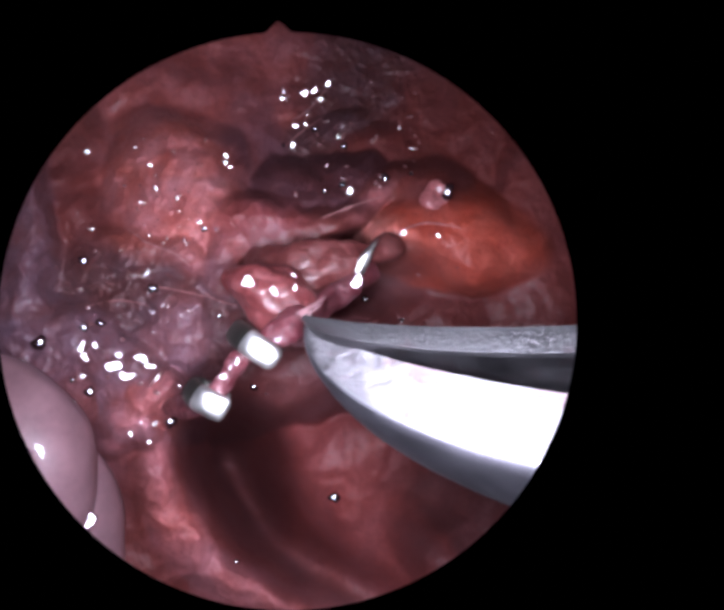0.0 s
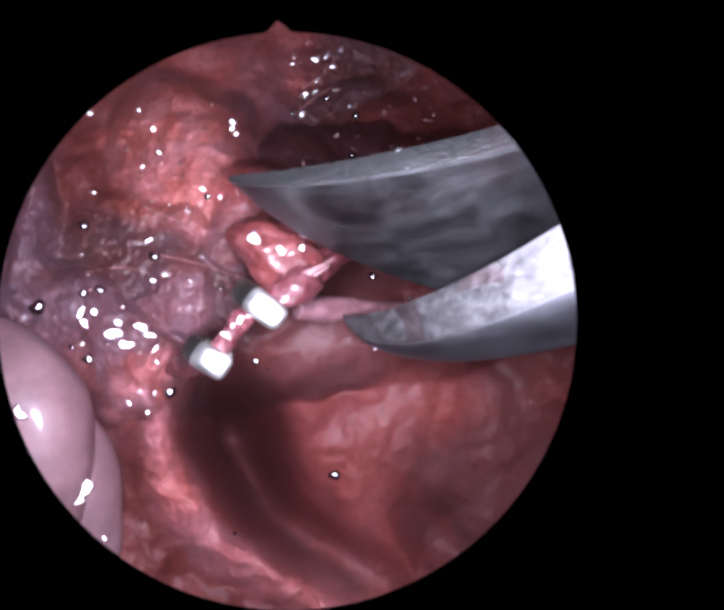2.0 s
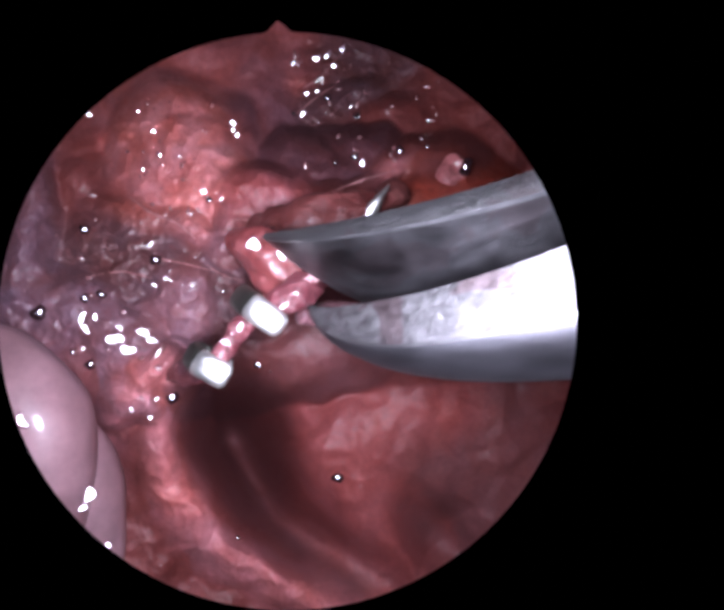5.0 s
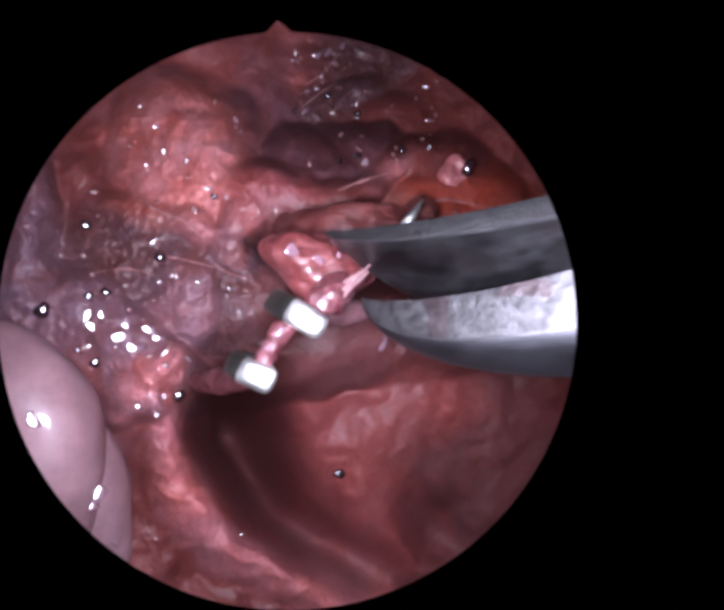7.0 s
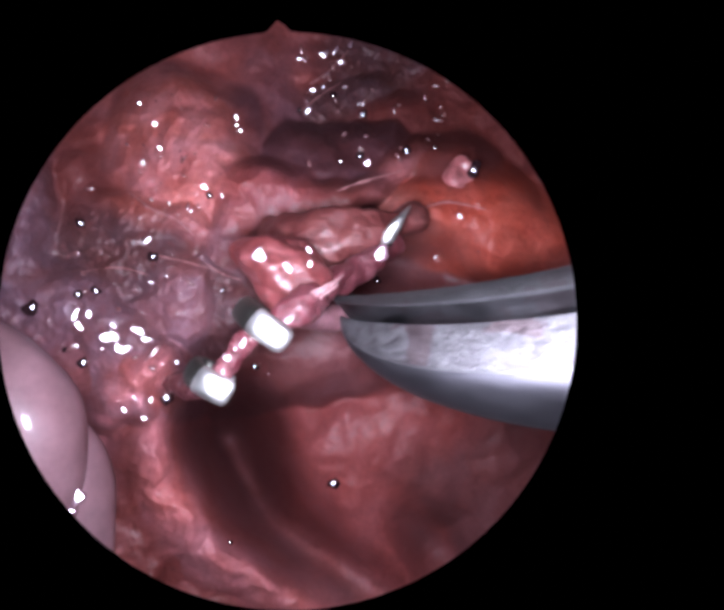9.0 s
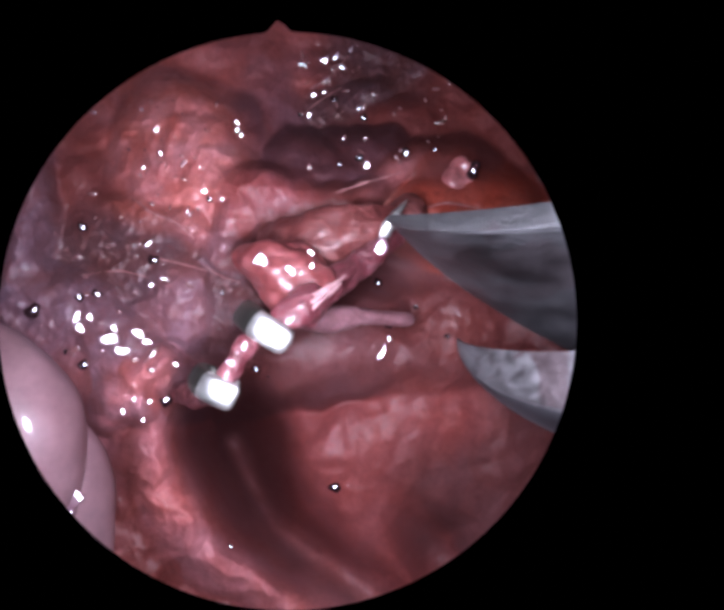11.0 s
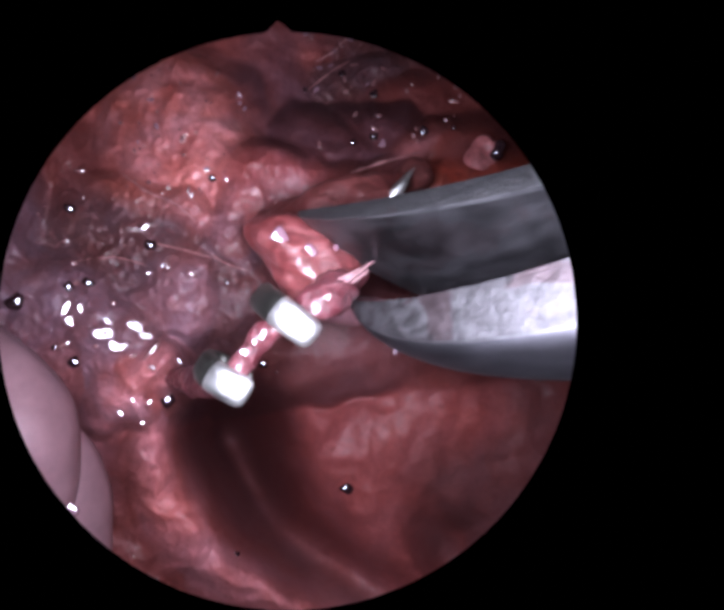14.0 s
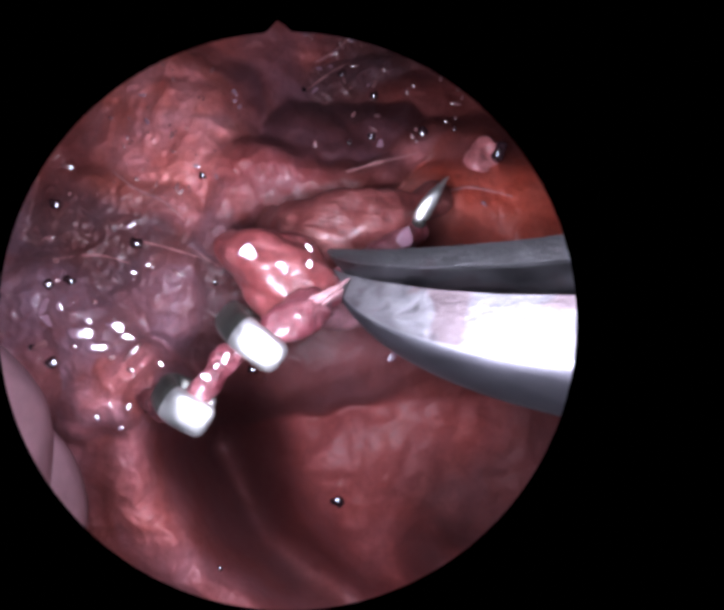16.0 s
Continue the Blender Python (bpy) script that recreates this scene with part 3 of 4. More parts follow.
def bed():
    """Each organ as its own slab, cut from the surface where its mounds lie foremost."""
    normals = np.cross(np.gradient(PLACES, axis=0), np.gradient(PLACES, axis=1))
    normals /= np.linalg.norm(normals, axis=-1, keepdims=True)
    owner = OWNER[:-1, :-1]
    n1 = BED.shape[1]
    index = np.arange(BED.size).reshape(BED.shape)
    places = PLACES.reshape(-1, 3)
    for name in dict.fromkeys(l[0] for l in LOBES):
        mounds = [k for k, l in enumerate(LOBES) if l[0] == name]
        base = new(name)
        centre = np.mean([LOBES[k][1] for k in mounds], axis=0)
        base.location = Vector(centre) * MM
        tagged(base, *LABELS[name])
        for ii, jj in (piece for k in mounds for piece in pieces(owner == k)):
            a = index[ii, jj]
            quads = np.stack([a, a + n1, a + n1 + 1, a + 1], 1)
            used, inv = np.unique(quads, return_inverse=True)
            quads = inv.reshape(-1, 4)
            n = len(used)
            front = places[used]
            back = front * (1 + 4.0 / front[:, 1:2])
            edges = np.sort(np.concatenate([quads[:, [0, 1]], quads[:, [1, 2]], quads[:, [2, 3]], quads[:, [3, 0]]]), axis=1)
            keys, counts = np.unique(edges[:, 0] * n + edges[:, 1], return_counts=True)
            rim = keys[counts == 1]
            p, q = rim // n, rim % n
            sides = np.stack([p, q, q + n, p + n], 1)
            verts = (np.concatenate([front, back]) - centre) * MM
            faces = np.concatenate([quads, quads[:, ::-1] + n, sides])
            me = bpy.data.meshes.new("lobule")
            me.from_pydata(verts.tolist(), [], faces.tolist())
            me.update()
            att = me.attributes.new("hue", "FLOAT_COLOR", "POINT")
            h = HUE.reshape(-1, 4)[used]
            att.data.foreach_set("color", np.concatenate([h, h]).astype(np.float32).ravel())
            nor = normals.reshape(-1, 3)[used]
            me.polygons.foreach_set("use_smooth", np.ones(len(me.polygons), bool))
            me.normals_split_custom_set_from_vertices(np.concatenate([nor, -nor]).tolist())
            me.materials.append(M_BED)
            new("lobule", me).parent = base


bed()

# ---- things in front of the bed ----
SMOOTH = ((8, 0.8, 0), (3, 0.2, 0))
near_bowel = blob("bowel_loop", (-20.75, 24.00, -8.60), (4.4, 3.6, 7.6), M_PALE, "pale pink smooth loop of bowel", "bowel", 8, SMOOTH, (0, -16, 0))
far_bowel = blob("bowel_loop", (-19.9, 27.2, -12.9), (3.3, 2.6, 7.4), M_PALE, "dusky lilac-pink loop of bowel behind another loop", "bowel", 9, SMOOTH, (0, -20, 0))


def nodule():
    """A soft ring-shaped swelling with a drawn-out tail."""
    bm = blob_mesh((1.35, 0.9, 1.75), 25, ((1.6, 0.3, 0), (0.7, 0.1, 0)), (0, 12, 0), 5)
    for v in bm.verts:
        d = math.hypot(v.co.x - 0.25, v.co.z - 0.3)
        if v.co.y < 0:
            v.co.y += 0.55 * math.exp(-(d / 0.6) ** 2)
        v.co.x += 0.22 * max(0.0, -v.co.z - 0.4) ** 2
    ob = finish(bm, "nodule", M_DUSKY, (7.75, 34.6, 10.8))
    return tagged(ob, "small lilac-pink shiny nodule", "nodule")


nodule_thing = nodule()

# ---- the ligated stalk ----
M_STALK = tissue("stalk_tissue", (0.08, 0.014, 0.014), (0.122, 0.029, 0.029), (0.165, 0.054, 0.054), 0.6, bump=0.22, coat=0.5, coat_rough=0.14, grain=2.6, vein=0.4, stretch=(0.6, 1, 1.3))
M_BRIDGE = tissue("bridge_tissue", (0.085, 0.017, 0.016), (0.125, 0.032, 0.029), (0.17, 0.058, 0.052), 0.7, bump=0.4, coat=0.4, coat_rough=0.2, grain=2.6, vein=0.4, stretch=(0.6, 1, 1.5))


def stalk():
    o = (-4.78, 23.00, 1.84)
    body = new("stalk_stump")
    body.location = Vector(o) * MM
    tagged(body, "glossy pinkish-red stump of a cut stalk with pale fibres", "stalk")
    part("stump", blob_mesh((2.75, 1.8, 2.05), 28, ((2.2, 0.8, 0), (1.1, 0.25, 0), (0.5, 0.06, 0)), (0, 20, 0)), M_STALK, body)
    part("strand", tube_mesh([(-3.98, 21.50, -0.46), (-2.39, 22.50, 0.79), (-1.06, 24.00, 2.19)], [0.9, 0.6, 0.3], 30, ((1, 0.15, 0), (0.4, 0.08, 1)), 24, 50, 1, o), M_VESSEL, body)
    for k, (p, q) in enumerate((((-3.56, 20.20, -0.16), (-1.65, 21.20, 1.41)), ((-3.17, 20.20, 0.14), (-1.35, 21.40, 1.62)), ((-3.48, 20.30, 0.30), (-1.97, 20.80, 1.20)), ((-3.28, 20.20, -0.25), (-1.58, 21.20, 1.17)))):
        part("fibre", tube_mesh([p, [(a + b) / 2 for a, b in zip(p, q)], q], [0.15, 0.09, 0.06], 40 + k, ((0.8, 0.06, 0),), 10, 24, 1, o), M_FIBRE, body, "pale thin fibre")
    return body


def bridge():
    o = (-2.42, 25.50, 3.77)
    body = new("tissue_bridge")
    body.location = Vector(o) * MM
    tagged(body, "orange-red fibrous bridge of tissue between stalk and clip", "tissue")
    part("band", tube_mesh([(-8.2, 31.0, 4.9), (-5.2, 28.2, 4.0), (-2.75, 27.4, 4.8), (-0.72, 27.6, 5.5), (0.77, 28.6, 6.25), (3.01, 31.00, 7.73)], [1.1, 1.95, 1.8, 1.45, 1.05, 1.0], 29, ((2.4, 0.55, 0), (1.0, 0.2, 0), (0.45, 0.06, 0)), 56, 110, 1, o), M_BRIDGE, body)
    part("lower_band", tube_mesh([(-3.48, 23.00, 0.55), (-1.81, 25.00, 2.00), (-0.12, 26.6, 3.69), (1.3, 28.5, 5.40)], [0.7, 0.9, 0.85, 0.9], 33, ((1.2, 0.25, 0), (0.5, 0.05, 0)), 28, 60, 1, o), M_VESSEL, body)
    return body


stump = stalk()
band = bridge()


strand("pale_strand", [(-4.06, 25.00, -0.82), (-2.51, 26.50, -0.87), (0.19, 28.50, -0.74), (3.71, 31.00, -1.01)], [0.7, 0.8, 0.7, 0.5], M_LILAC, "pale lilac strand of tissue behind the stalk", "tissue", 31, ((2.5, 0.2, 0), (0.6, 0.05, 0)))


def vessel():
    o = (-5.93, 19.40, -2.34)
    v = new("vessel")
    v.location = Vector(o) * MM
    tagged(v, "pink glossy blood vessel closed by two metal clips", "vessel")
    part("vessel_wall", tube_mesh([(-13.9, 29.8, -5.6), (-11.4, 26.2, -5.2), (-9.1, 22.8, -4.65), (-7.42, 20.30, -3.83), (-6.42, 20.40, -2.16), (-5.02, 20.30, -1.08), (-3.41, 21.00, 0.02), (-2.64, 22.50, 0.53)], [0.8, 0.75, 0.62, 0.46, 0.52, 0.5, 0.95, 0.7], 32, ((1, 0.25, 0), (0.4, 0.12, 0)), 32, 90, 1, o), M_VESSEL, v)
    return v


vessel_thing = vessel()


def clip(centre, right, left, width, turn, label, origin=None):
    """A closed ligating clip: two rounded legs that curve round the vessel, joined by a rounded bend at the far end."""
    c = new("ligating_clip")
    m = Matrix.Translation(Vector(centre)) @ pose(0, 0, 0, *turn)
    if origin:
        c.location = Vector(origin) * MM
        m = Matrix.Translation(-Vector(origin)) @ m
    tagged(c, label, "clip", "ligating clips")
    w = width / 2
    circle = [2 * math.pi * j / 24 for j in range(24)]

    def along(x):
        """The middle line of the band and its unit normal: flat over the vessel, curling away towards the bend."""
        past = max(0.0, -x - 0.2)
        y = 1.6 * past ** 2 + 0.12 * max(0.0, x) ** 2
        slope = -3.2 * past + 0.24 * max(0.0, x)
        return Vector((x, y, 0)), Vector((-slope, 1, 0)).normalized()

    def along_x(k):
        return left + (right - left) * k / 30

    for side in (-1, 1):
        rows = []
        for k in range(31):
            t = k / 30
            end = min(1.0, (1 - t) * 5)
            cap = 0.5 + 0.5 * math.sqrt(1 - (1 - end) ** 2)
            p, n = along(along_x(k))
            rows.append([m @ (p + n * (side * 0.6 + 0.36 * math.sin(a) * cap) + Vector((0, 0, w * math.copysign(abs(math.cos(a)) ** 0.7, math.cos(a)) * cap))) for a in circle])
        leg = part("leg", loft(rows), M_TITAN, c)
        leg.data.materials.append(M_BEND)
        for f in leg.data.polygons:  # the stretch next to the bend, shade painted on by darker metal
            if along_x(f.index // 24) < -0.5:
                f.material_index = 1
    p, n = along(left)
    rows = []
    for k in range(17):
        a = math.pi * (k / 16 - 0.5)
        out = n * math.sin(a) + Vector((-n.y, n.x, 0)) * math.cos(a)
        rows.append([m @ (p + out * (0.6 + 0.36 * math.sin(b)) + Vector((0, 0, w * math.copysign(abs(math.cos(b)) ** 0.7, math.cos(b))))) for b in circle])
    part("bend", loft(rows), M_BEND, c, "bend with shade put into its colour")
    return c


PAIR = (-5.93, 19.40, -2.34)
clip_a = clip((-4.74, 20.10, -1.20), 0.86, -1.25, 1.36, (0, 35, 10), "shiny silver metal clip closed over the pink vessel", PAIR)
clip_b = clip((-7.21, 20.10, -3.88), 0.66, -0.9, 1.32, (0, 28, 10), "shiny silver metal clip closed over the vessel's lower end", PAIR)


def leaf_clip(origin, label):
    """A clip seen edge on: two bowed legs that run from a broad foot to a point, one behind the other."""
    c = new("ligating_clip")
    c.location = Vector(origin) * MM
    tagged(c, label, "clip", "ligating clips")
    for back in (0.0, 1.0):
        rows = []
        for k in range(25):
            t = k / 24
            half = 0.62 * math.sin(math.pi * min(1.0, 0.16 + 0.84 * t)) ** 0.8 * (1 - 0.45 * t) + 0.03
            mid = Vector((-0.55 + 0.5 * t + 0.95 * t * t, back - 0.25 * math.sin(math.pi * t), -0.95 + 2.5 * t))
            rows.append([mid + Vector((half * math.cos(a), 0.3 * min(1.0, half * 2) * math.sin(a), 0.25 * half * math.cos(a))) for a in (2 * math.pi * j / 20 for j in range(20))])
        part("leg", loft(rows), M_TITAN, c)
    bm = bmesh.new()
    bmesh.ops.create_uvsphere(bm, u_segments=20, v_segments=12, radius=0.42, matrix=Matrix.Translation((-0.62, 0.5, -0.95)) @ Matrix.Diagonal((1, 1.7, 0.8, 1)))
    part("bend", bm, M_BEND, c, "bend with shade put into its colour")
    return c


clip_c = leaf_clip((0.92, 26.60, 5.60), "silver metal clip on the tissue bridge, seen edge on")


# ---- the scissors ----
# the blades' long edges: sideways and upward offsets at the pivot and at the tip
SPINE_TOP, SPINE_LOW, FACE_LOW = ((-3.94, 2.00), (0.76, 1.03)), ((-2.82, 1.51), (2.35, 1.18)), ((1.53, -6.19), (1.66, -3.82))
STRIP_TOP, STRIP_LOW = ((1.96, 2.81), (1.05, 0.58)), ((3.54, 1.36), (3.05, -0.79))
LENGTH, BEND = 17.0, (-1.88, 2.65)


def rail(edge, t, blunt=5.0):
    """A point of a blade's long edge, t from the pivot (0) to the rounded tip (1), on the blade's curve."""
    cap = max(0.03, math.sqrt(max(0.0, 1 - max(0.0, t) ** blunt)))
    (y0, z0), (y1, z1) = edge
    return Vector((LENGTH * t, (y0 * (1 - t) + y1 * t) * cap + BEND[0] * t * t, (z0 * (1 - t) + z1 * t) * cap + BEND[1] * t * t))


def blade_rows(section):
    return [section(-0.25 + 1.25 * (1 - (1 - k / 80) ** 1.6)) for k in range(81)]


def swell(t, near, up):
    """An offset towards the open side and upward that shrinks to the tip."""
    f = (1 - 0.6 * max(0.0, t)) * max(0.03, math.sqrt(max(0.0, 1 - max(0.0, t) ** 5)))
    return Vector((0, (near - up) * 0.707 * f, (near + up) * 0.707 * f))


def upper_section(t):
    top, ridge, low = rail(SPINE_TOP, t), rail(SPINE_LOW, t), rail(FACE_LOW, t, 2.2) + swell(t, -3.0, 0)
    under = ridge.lerp(low, 0.025)
    face = [ridge.lerp(low, q) + swell(t, -0.25 * math.sin(math.pi * q), 0) for q in (0.2, 0.4, 0.6, 0.8, 0.93)]
    return [top, top.lerp(ridge, 0.5) + swell(t, 0.06, 0.03), ridge, under, *face, low, low + swell(t, -0.5, 0.1), low.lerp(top, 0.5) + swell(t, -1.0, 0), top + swell(t, -1.0, -0.1)]


def lower_section(t):
    top, low = rail(STRIP_TOP, t), rail(STRIP_LOW, t)
    strip = [top.lerp(low, q) + swell(t, 0.1 * math.sin(math.pi * q), 0) for q in (0.3, 0.6)]
    belly = [low + swell(t, n, u) for n, u in ((0.02, -0.25), (-0.25, -0.9), (-0.75, -1.6), (-1.5, -2.25), (-2.5, -2.7), (-3.6, -2.8))]
    return [top, *strip, top.lerp(low, 0.94), low, *belly, top + swell(t, -2.6, -0.6), top + swell(t, -0.5, -0.05)]


def scissors():
    s = new("scissors")
    tagged(s, "curved steel surgical scissors with blood-stained blades on a slim shaft", "scissors")
    up = part("upper_blade", loft(blade_rows(upper_section)), M_BLADE, s, "grey blade with a dark reflection put into its colour and a rough pale spine")
    low = part("lower_blade", loft(blade_rows(lower_section)), M_STEEL, s, "bright steel blade with blood stains")
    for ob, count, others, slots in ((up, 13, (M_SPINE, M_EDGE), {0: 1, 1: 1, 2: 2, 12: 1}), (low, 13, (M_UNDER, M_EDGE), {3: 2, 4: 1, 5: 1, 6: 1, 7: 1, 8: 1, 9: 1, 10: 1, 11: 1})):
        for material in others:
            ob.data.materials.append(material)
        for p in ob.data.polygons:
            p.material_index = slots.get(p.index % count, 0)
        ob.data.set_sharp_from_angle(angle=radians(28))
    bm = bmesh.new()
    bmesh.ops.create_cone(bm, cap_ends=True, segments=48, radius1=2.5, radius2=2.5, depth=50, matrix=Matrix.Translation((-28, 0.3, -0.6)) @ pose(0, 0, 0, 0, 90, 0))
    bmesh.ops.bevel(bm, geom=[e for e in bm.edges if abs(e.verts[0].co.x - e.verts[1].co.x) < 0.01], offset=0.4, segments=3, affect="EDGES")
    part("shaft", bm, M_SHAFT, s, "round steel shaft")
    bm = bmesh.new()
    bmesh.ops.create_cone(bm, cap_ends=True, segments=32, radius1=0.9, radius2=0.9, depth=3.9, matrix=pose(0, 0, 0, 90, 0, 0))
    part("pivot", bm, M_SHAFT, s)
    return s, up, low


shears, upper_blade, lower_blade = scissors()


# ---- thin fibres that lie on the bed ----
def fibre(a, b, c, thick, seed):
    """A thin pale thread over the bed through three lines of sight."""
    points = []
    for k in range(9):
        q = spline([(*a, 0), (*b, 0), (*c, 0)], k / 8)
        x, y, z = rest(q.x, q.y)
        points.append((x, y - thick * 0.5, z))
    strand("tissue_fibre", points, [thick * 0.35, thick * 0.75, thick * 0.3], M_THREAD, "thin pale wet fibre across the tissue", "fibre", seed, ((0.8, 0.05, 0),), 10, 40, group="tissue fibres")


fibre((-0.5123, 0.1140), (-0.4333, 0.0970), (-0.3713, 0.0801), 0.10, 60)
fibre((-0.6816, 0.0688), (-0.5913, 0.0801), (-0.5123, 0.0609), 0.07, 61)
fibre((-0.3882, 0.0970), (-0.3431, 0.0688), (-0.2979, 0.0553), 0.08, 62)
fibre((-0.1399, 0.5259), (-0.0948, 0.5541), (-0.0440, 0.6105), 0.16, 63)
fibre((-0.1625, 0.4582), (-0.1061, 0.5033), (-0.0609, 0.5315), 0.12, 64)
fibre((-0.0722, 0.2720), (0.0068, 0.3002), (0.0858, 0.3227), 0.16, 69)
fibre((0.1309, 0.2325), (0.1986, 0.2494), (0.2889, 0.2325), 0.12, 72)
fibre((-0.5688, 0.2607), (-0.5010, 0.2155), (-0.4108, 0.1817), 0.10, 73)
fibre((-0.5462, 0.2325), (-0.4672, 0.2043), (-0.4108, 0.1591), 0.10, 74)


# ---- beads of fluid and bubbles ----
def beads():
    def surface(obs):
        verts, faces = [], []
        for ob in obs:
            n = len(verts)
            home = ob.location + (ob.parent.location if ob.parent else Vector())
            verts += [(v.co + home) / MM for v in ob.data.vertices]
            faces += [[n + i for i in p.vertices] for p in ob.data.polygons]
        return BVHTree.FromPolygons(verts, faces)

    trees = {ob: surface(ob.children or [ob]) for ob in (stump, band, vessel_thing, near_bowel, far_bowel, nodule_thing)}

    def make(name, a, b, size, stretch=1.0, turn=0.0, owner=None):
        """A bead or bubble on the bed or on an owner along a line of sight, its crown flattened and turned to the
        lens's rest to give a broad highlight. On a stalk it is a part that moves with it.
        """
        x, y, z = rest(a, b)
        if owner:
            place = trees[owner].ray_cast(Vector((0, 0, 0)), Vector((a, 1, b)).normalized())[0]
            if place is None:
                return
            x, y, z = place
        size *= y / 886
        dome = name == "bubble"
        bm = bmesh.new()
        bmesh.ops.create_icosphere(bm, subdivisions=4, radius=1)
        c, s = math.cos(radians(turn)), math.sin(radians(turn))
        face = Vector((-x, -y, -z)).to_track_quat("Z", "Y").to_matrix()
        for v in bm.verts:
            n = v.co
            r = math.hypot(n.x, n.y)
            h = math.copysign((1 - min(1.0, r) ** (3.0 if dome else 8.0)) ** 0.5, n.z) if r < 1 else 0.0
            u, w = n.x * stretch, n.y * (1 + 0.25 * math.sin(3 * n.x + a * 90))
            if not dome:
                w += 0.5 * math.sin(1.9 * n.x + b * 70)
            v.co = face @ Vector(((u * c - w * s) * size, (u * s + w * c) * size, h * size * (0.75 if dome else 0.45)))
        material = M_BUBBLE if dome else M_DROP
        if owner and owner.children:
            o = owner.location / MM
            for v in bm.verts:
                v.co += Vector((x, y, z)) - o
            part(name, bm, material, owner, "bead of fluid added as a highlight")
            return
        ob = finish(bm, name, material, (x, y - size * 0.15, z))
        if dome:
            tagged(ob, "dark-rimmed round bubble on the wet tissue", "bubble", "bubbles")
        else:
            tagged(ob, "glinting bead of fluid added as a highlight on the wet tissue", "fluid", "beads of fluid")

    def specks(name, label, count, a0, a1, b0, b1, seed, scale=1.0):
        """Many tiny flat beads scattered over a stretch of the bed, turned to the lens's rest to stand in for wet
        glints.
        """
        rnd = random.Random(seed)
        bm = bmesh.new()
        for _ in range(count):
            x, y, z = rest(rnd.uniform(a0, a1), rnd.uniform(b0, b1))
            face = Vector((-x, -y, -z)).to_track_quat("Z", "Y").to_matrix()
            size, st, turn = scale * rnd.uniform(0.07, 0.2), rnd.choice((1, 1.6, 2.6, 4)), rnd.uniform(0, 3.1)
            for v in bmesh.ops.create_icosphere(bm, subdivisions=2, radius=1)["verts"]:
                r = min(1.0, math.hypot(v.co.x, v.co.y))
                u, w, h = v.co.x * st, v.co.y, math.copysign((1 - r ** 4) ** 0.5, v.co.z) * 0.5
                v.co = face @ (Vector((u * math.cos(turn) - w * math.sin(turn), u * math.sin(turn) + w * math.cos(turn), h)) * size) + Vector((x, y - size * 0.2, z))
        tagged(finish(bm, name, M_FILM), label, "fluid", kind="stuff")

    specks("fluid_specks", "glittering specks of fluid on the burnt tissue", 44, -0.16, 0.2, 0.33, 0.62, 3, 0.95)
    specks("fluid_specks", "glittering specks of fluid on the scorched tissue", 10, -0.76, -0.4, 0.04, 0.28, 4)
    specks("fluid_specks", "fine glints of fluid on the fatty lobe", 46, -0.6, -0.33, 0.2, 0.5, 7, 0.55)
    specks("fluid_specks", "glittering specks of fluid on the wet membrane", 8, -0.74, -0.5, -0.16, 0.03, 5)
    make("bubble", 0.0576, -0.0440, 8, 1.2, 0)
    make("fluid_bead", 0.0429, -0.1083, 7, 3, 62)
    make("bubble", 0.1986, -0.0688, 6, 1, 0)
    make("bubble", 0.1230, 0.0011, 6, 1, 0)
    make("fluid_bead", 0.0609, -0.0756, 3, 2, 70)
    make("fluid_bead", 0.2438, -0.1117, 4, 2, 0)
    make("bubble", -0.5089, 0.1072, 12, 1.0, 0)
    make("bubble", -0.3747, 0.2562, 8, 1.0, 0)
    make("bubble", 0.0970, 0.3701, 10, 1.0, 0)
    make("bubble", -0.0079, 0.4559, 9, 1.0, 0)
    make("bubble", -0.0158, 0.3566, 9, 1.0, 0)
    make("bubble", -0.0632, 0.3419, 6, 1.0, 0)
    make("bubble", 0.0316, 0.0576, 9, 1.0, 0)
    make("bubble", -0.7967, -0.0169, 15, 1.3, 60)
    make("bubble", -0.6872, 0.0147, 9, 1.0, 0)
    make("bubble", -0.6444, 0.0237, 9, 1.3, -40)
    make("bubble", -0.6737, -0.1478, 10, 1.2, 80)
    make("bubble", -0.7155, -0.1174, 7, 1.0, 0)
    make("bubble", -0.2584, -0.1512, 8, 1.3, 35)
    make("bubble", -0.2280, -0.1693, 5, 1.0, 0)
    make("bubble", -0.6839, 0.1851, 8, 1.4, -35)
    make("bubble", -0.4728, -0.2302, 11, 1.5, 80)
    make("bubble", -0.0892, 0.0485, 7, 1.0, 0)
    make("bubble", -0.0801, 0.5010, 8, 1.0, 0)
    make("bubble", -0.1625, 0.4638, 5, 1.0, 0)
    make("bubble", 0.1648, 0.3792, 5, 1.0, 0)
    make("bubble", -0.0666, -0.4333, 10, 1.5, 0)
    make("bubble", -0.3148, -0.5800, 5, 1.0, 0)
    make("bubble", -0.3431, 0.0293, 5, 1.0, 0)
    make("fluid_bead", 0.0011, 0.3419, 6.5, 1.5, 40)
    make("fluid_bead", -0.3882, 0.2742, 4.3, 1.5, -40)
    make("fluid_bead", -0.3453, 0.2539, 3.6, 1.6, 80)
    make("fluid_bead", -0.4954, 0.3645, 4.3, 2, -80)
    make("fluid_bead", -0.5101, 0.4266, 4.3, 1.5, 20)
    make("fluid_bead", -0.5372, 0.3329, 2.9, 1.0, 0)
    make("fluid_bead", -0.5451, 0.4717, 2.9, 2, -30)
    make("fluid_bead", -0.6669, 0.4661, 2.9, 2, -20)
    make("fluid_bead", -0.3126, 0.4435, 3.6, 2, -70)
    make("fluid_bead", -0.3047, 0.4130, 3.6, 2, 60)
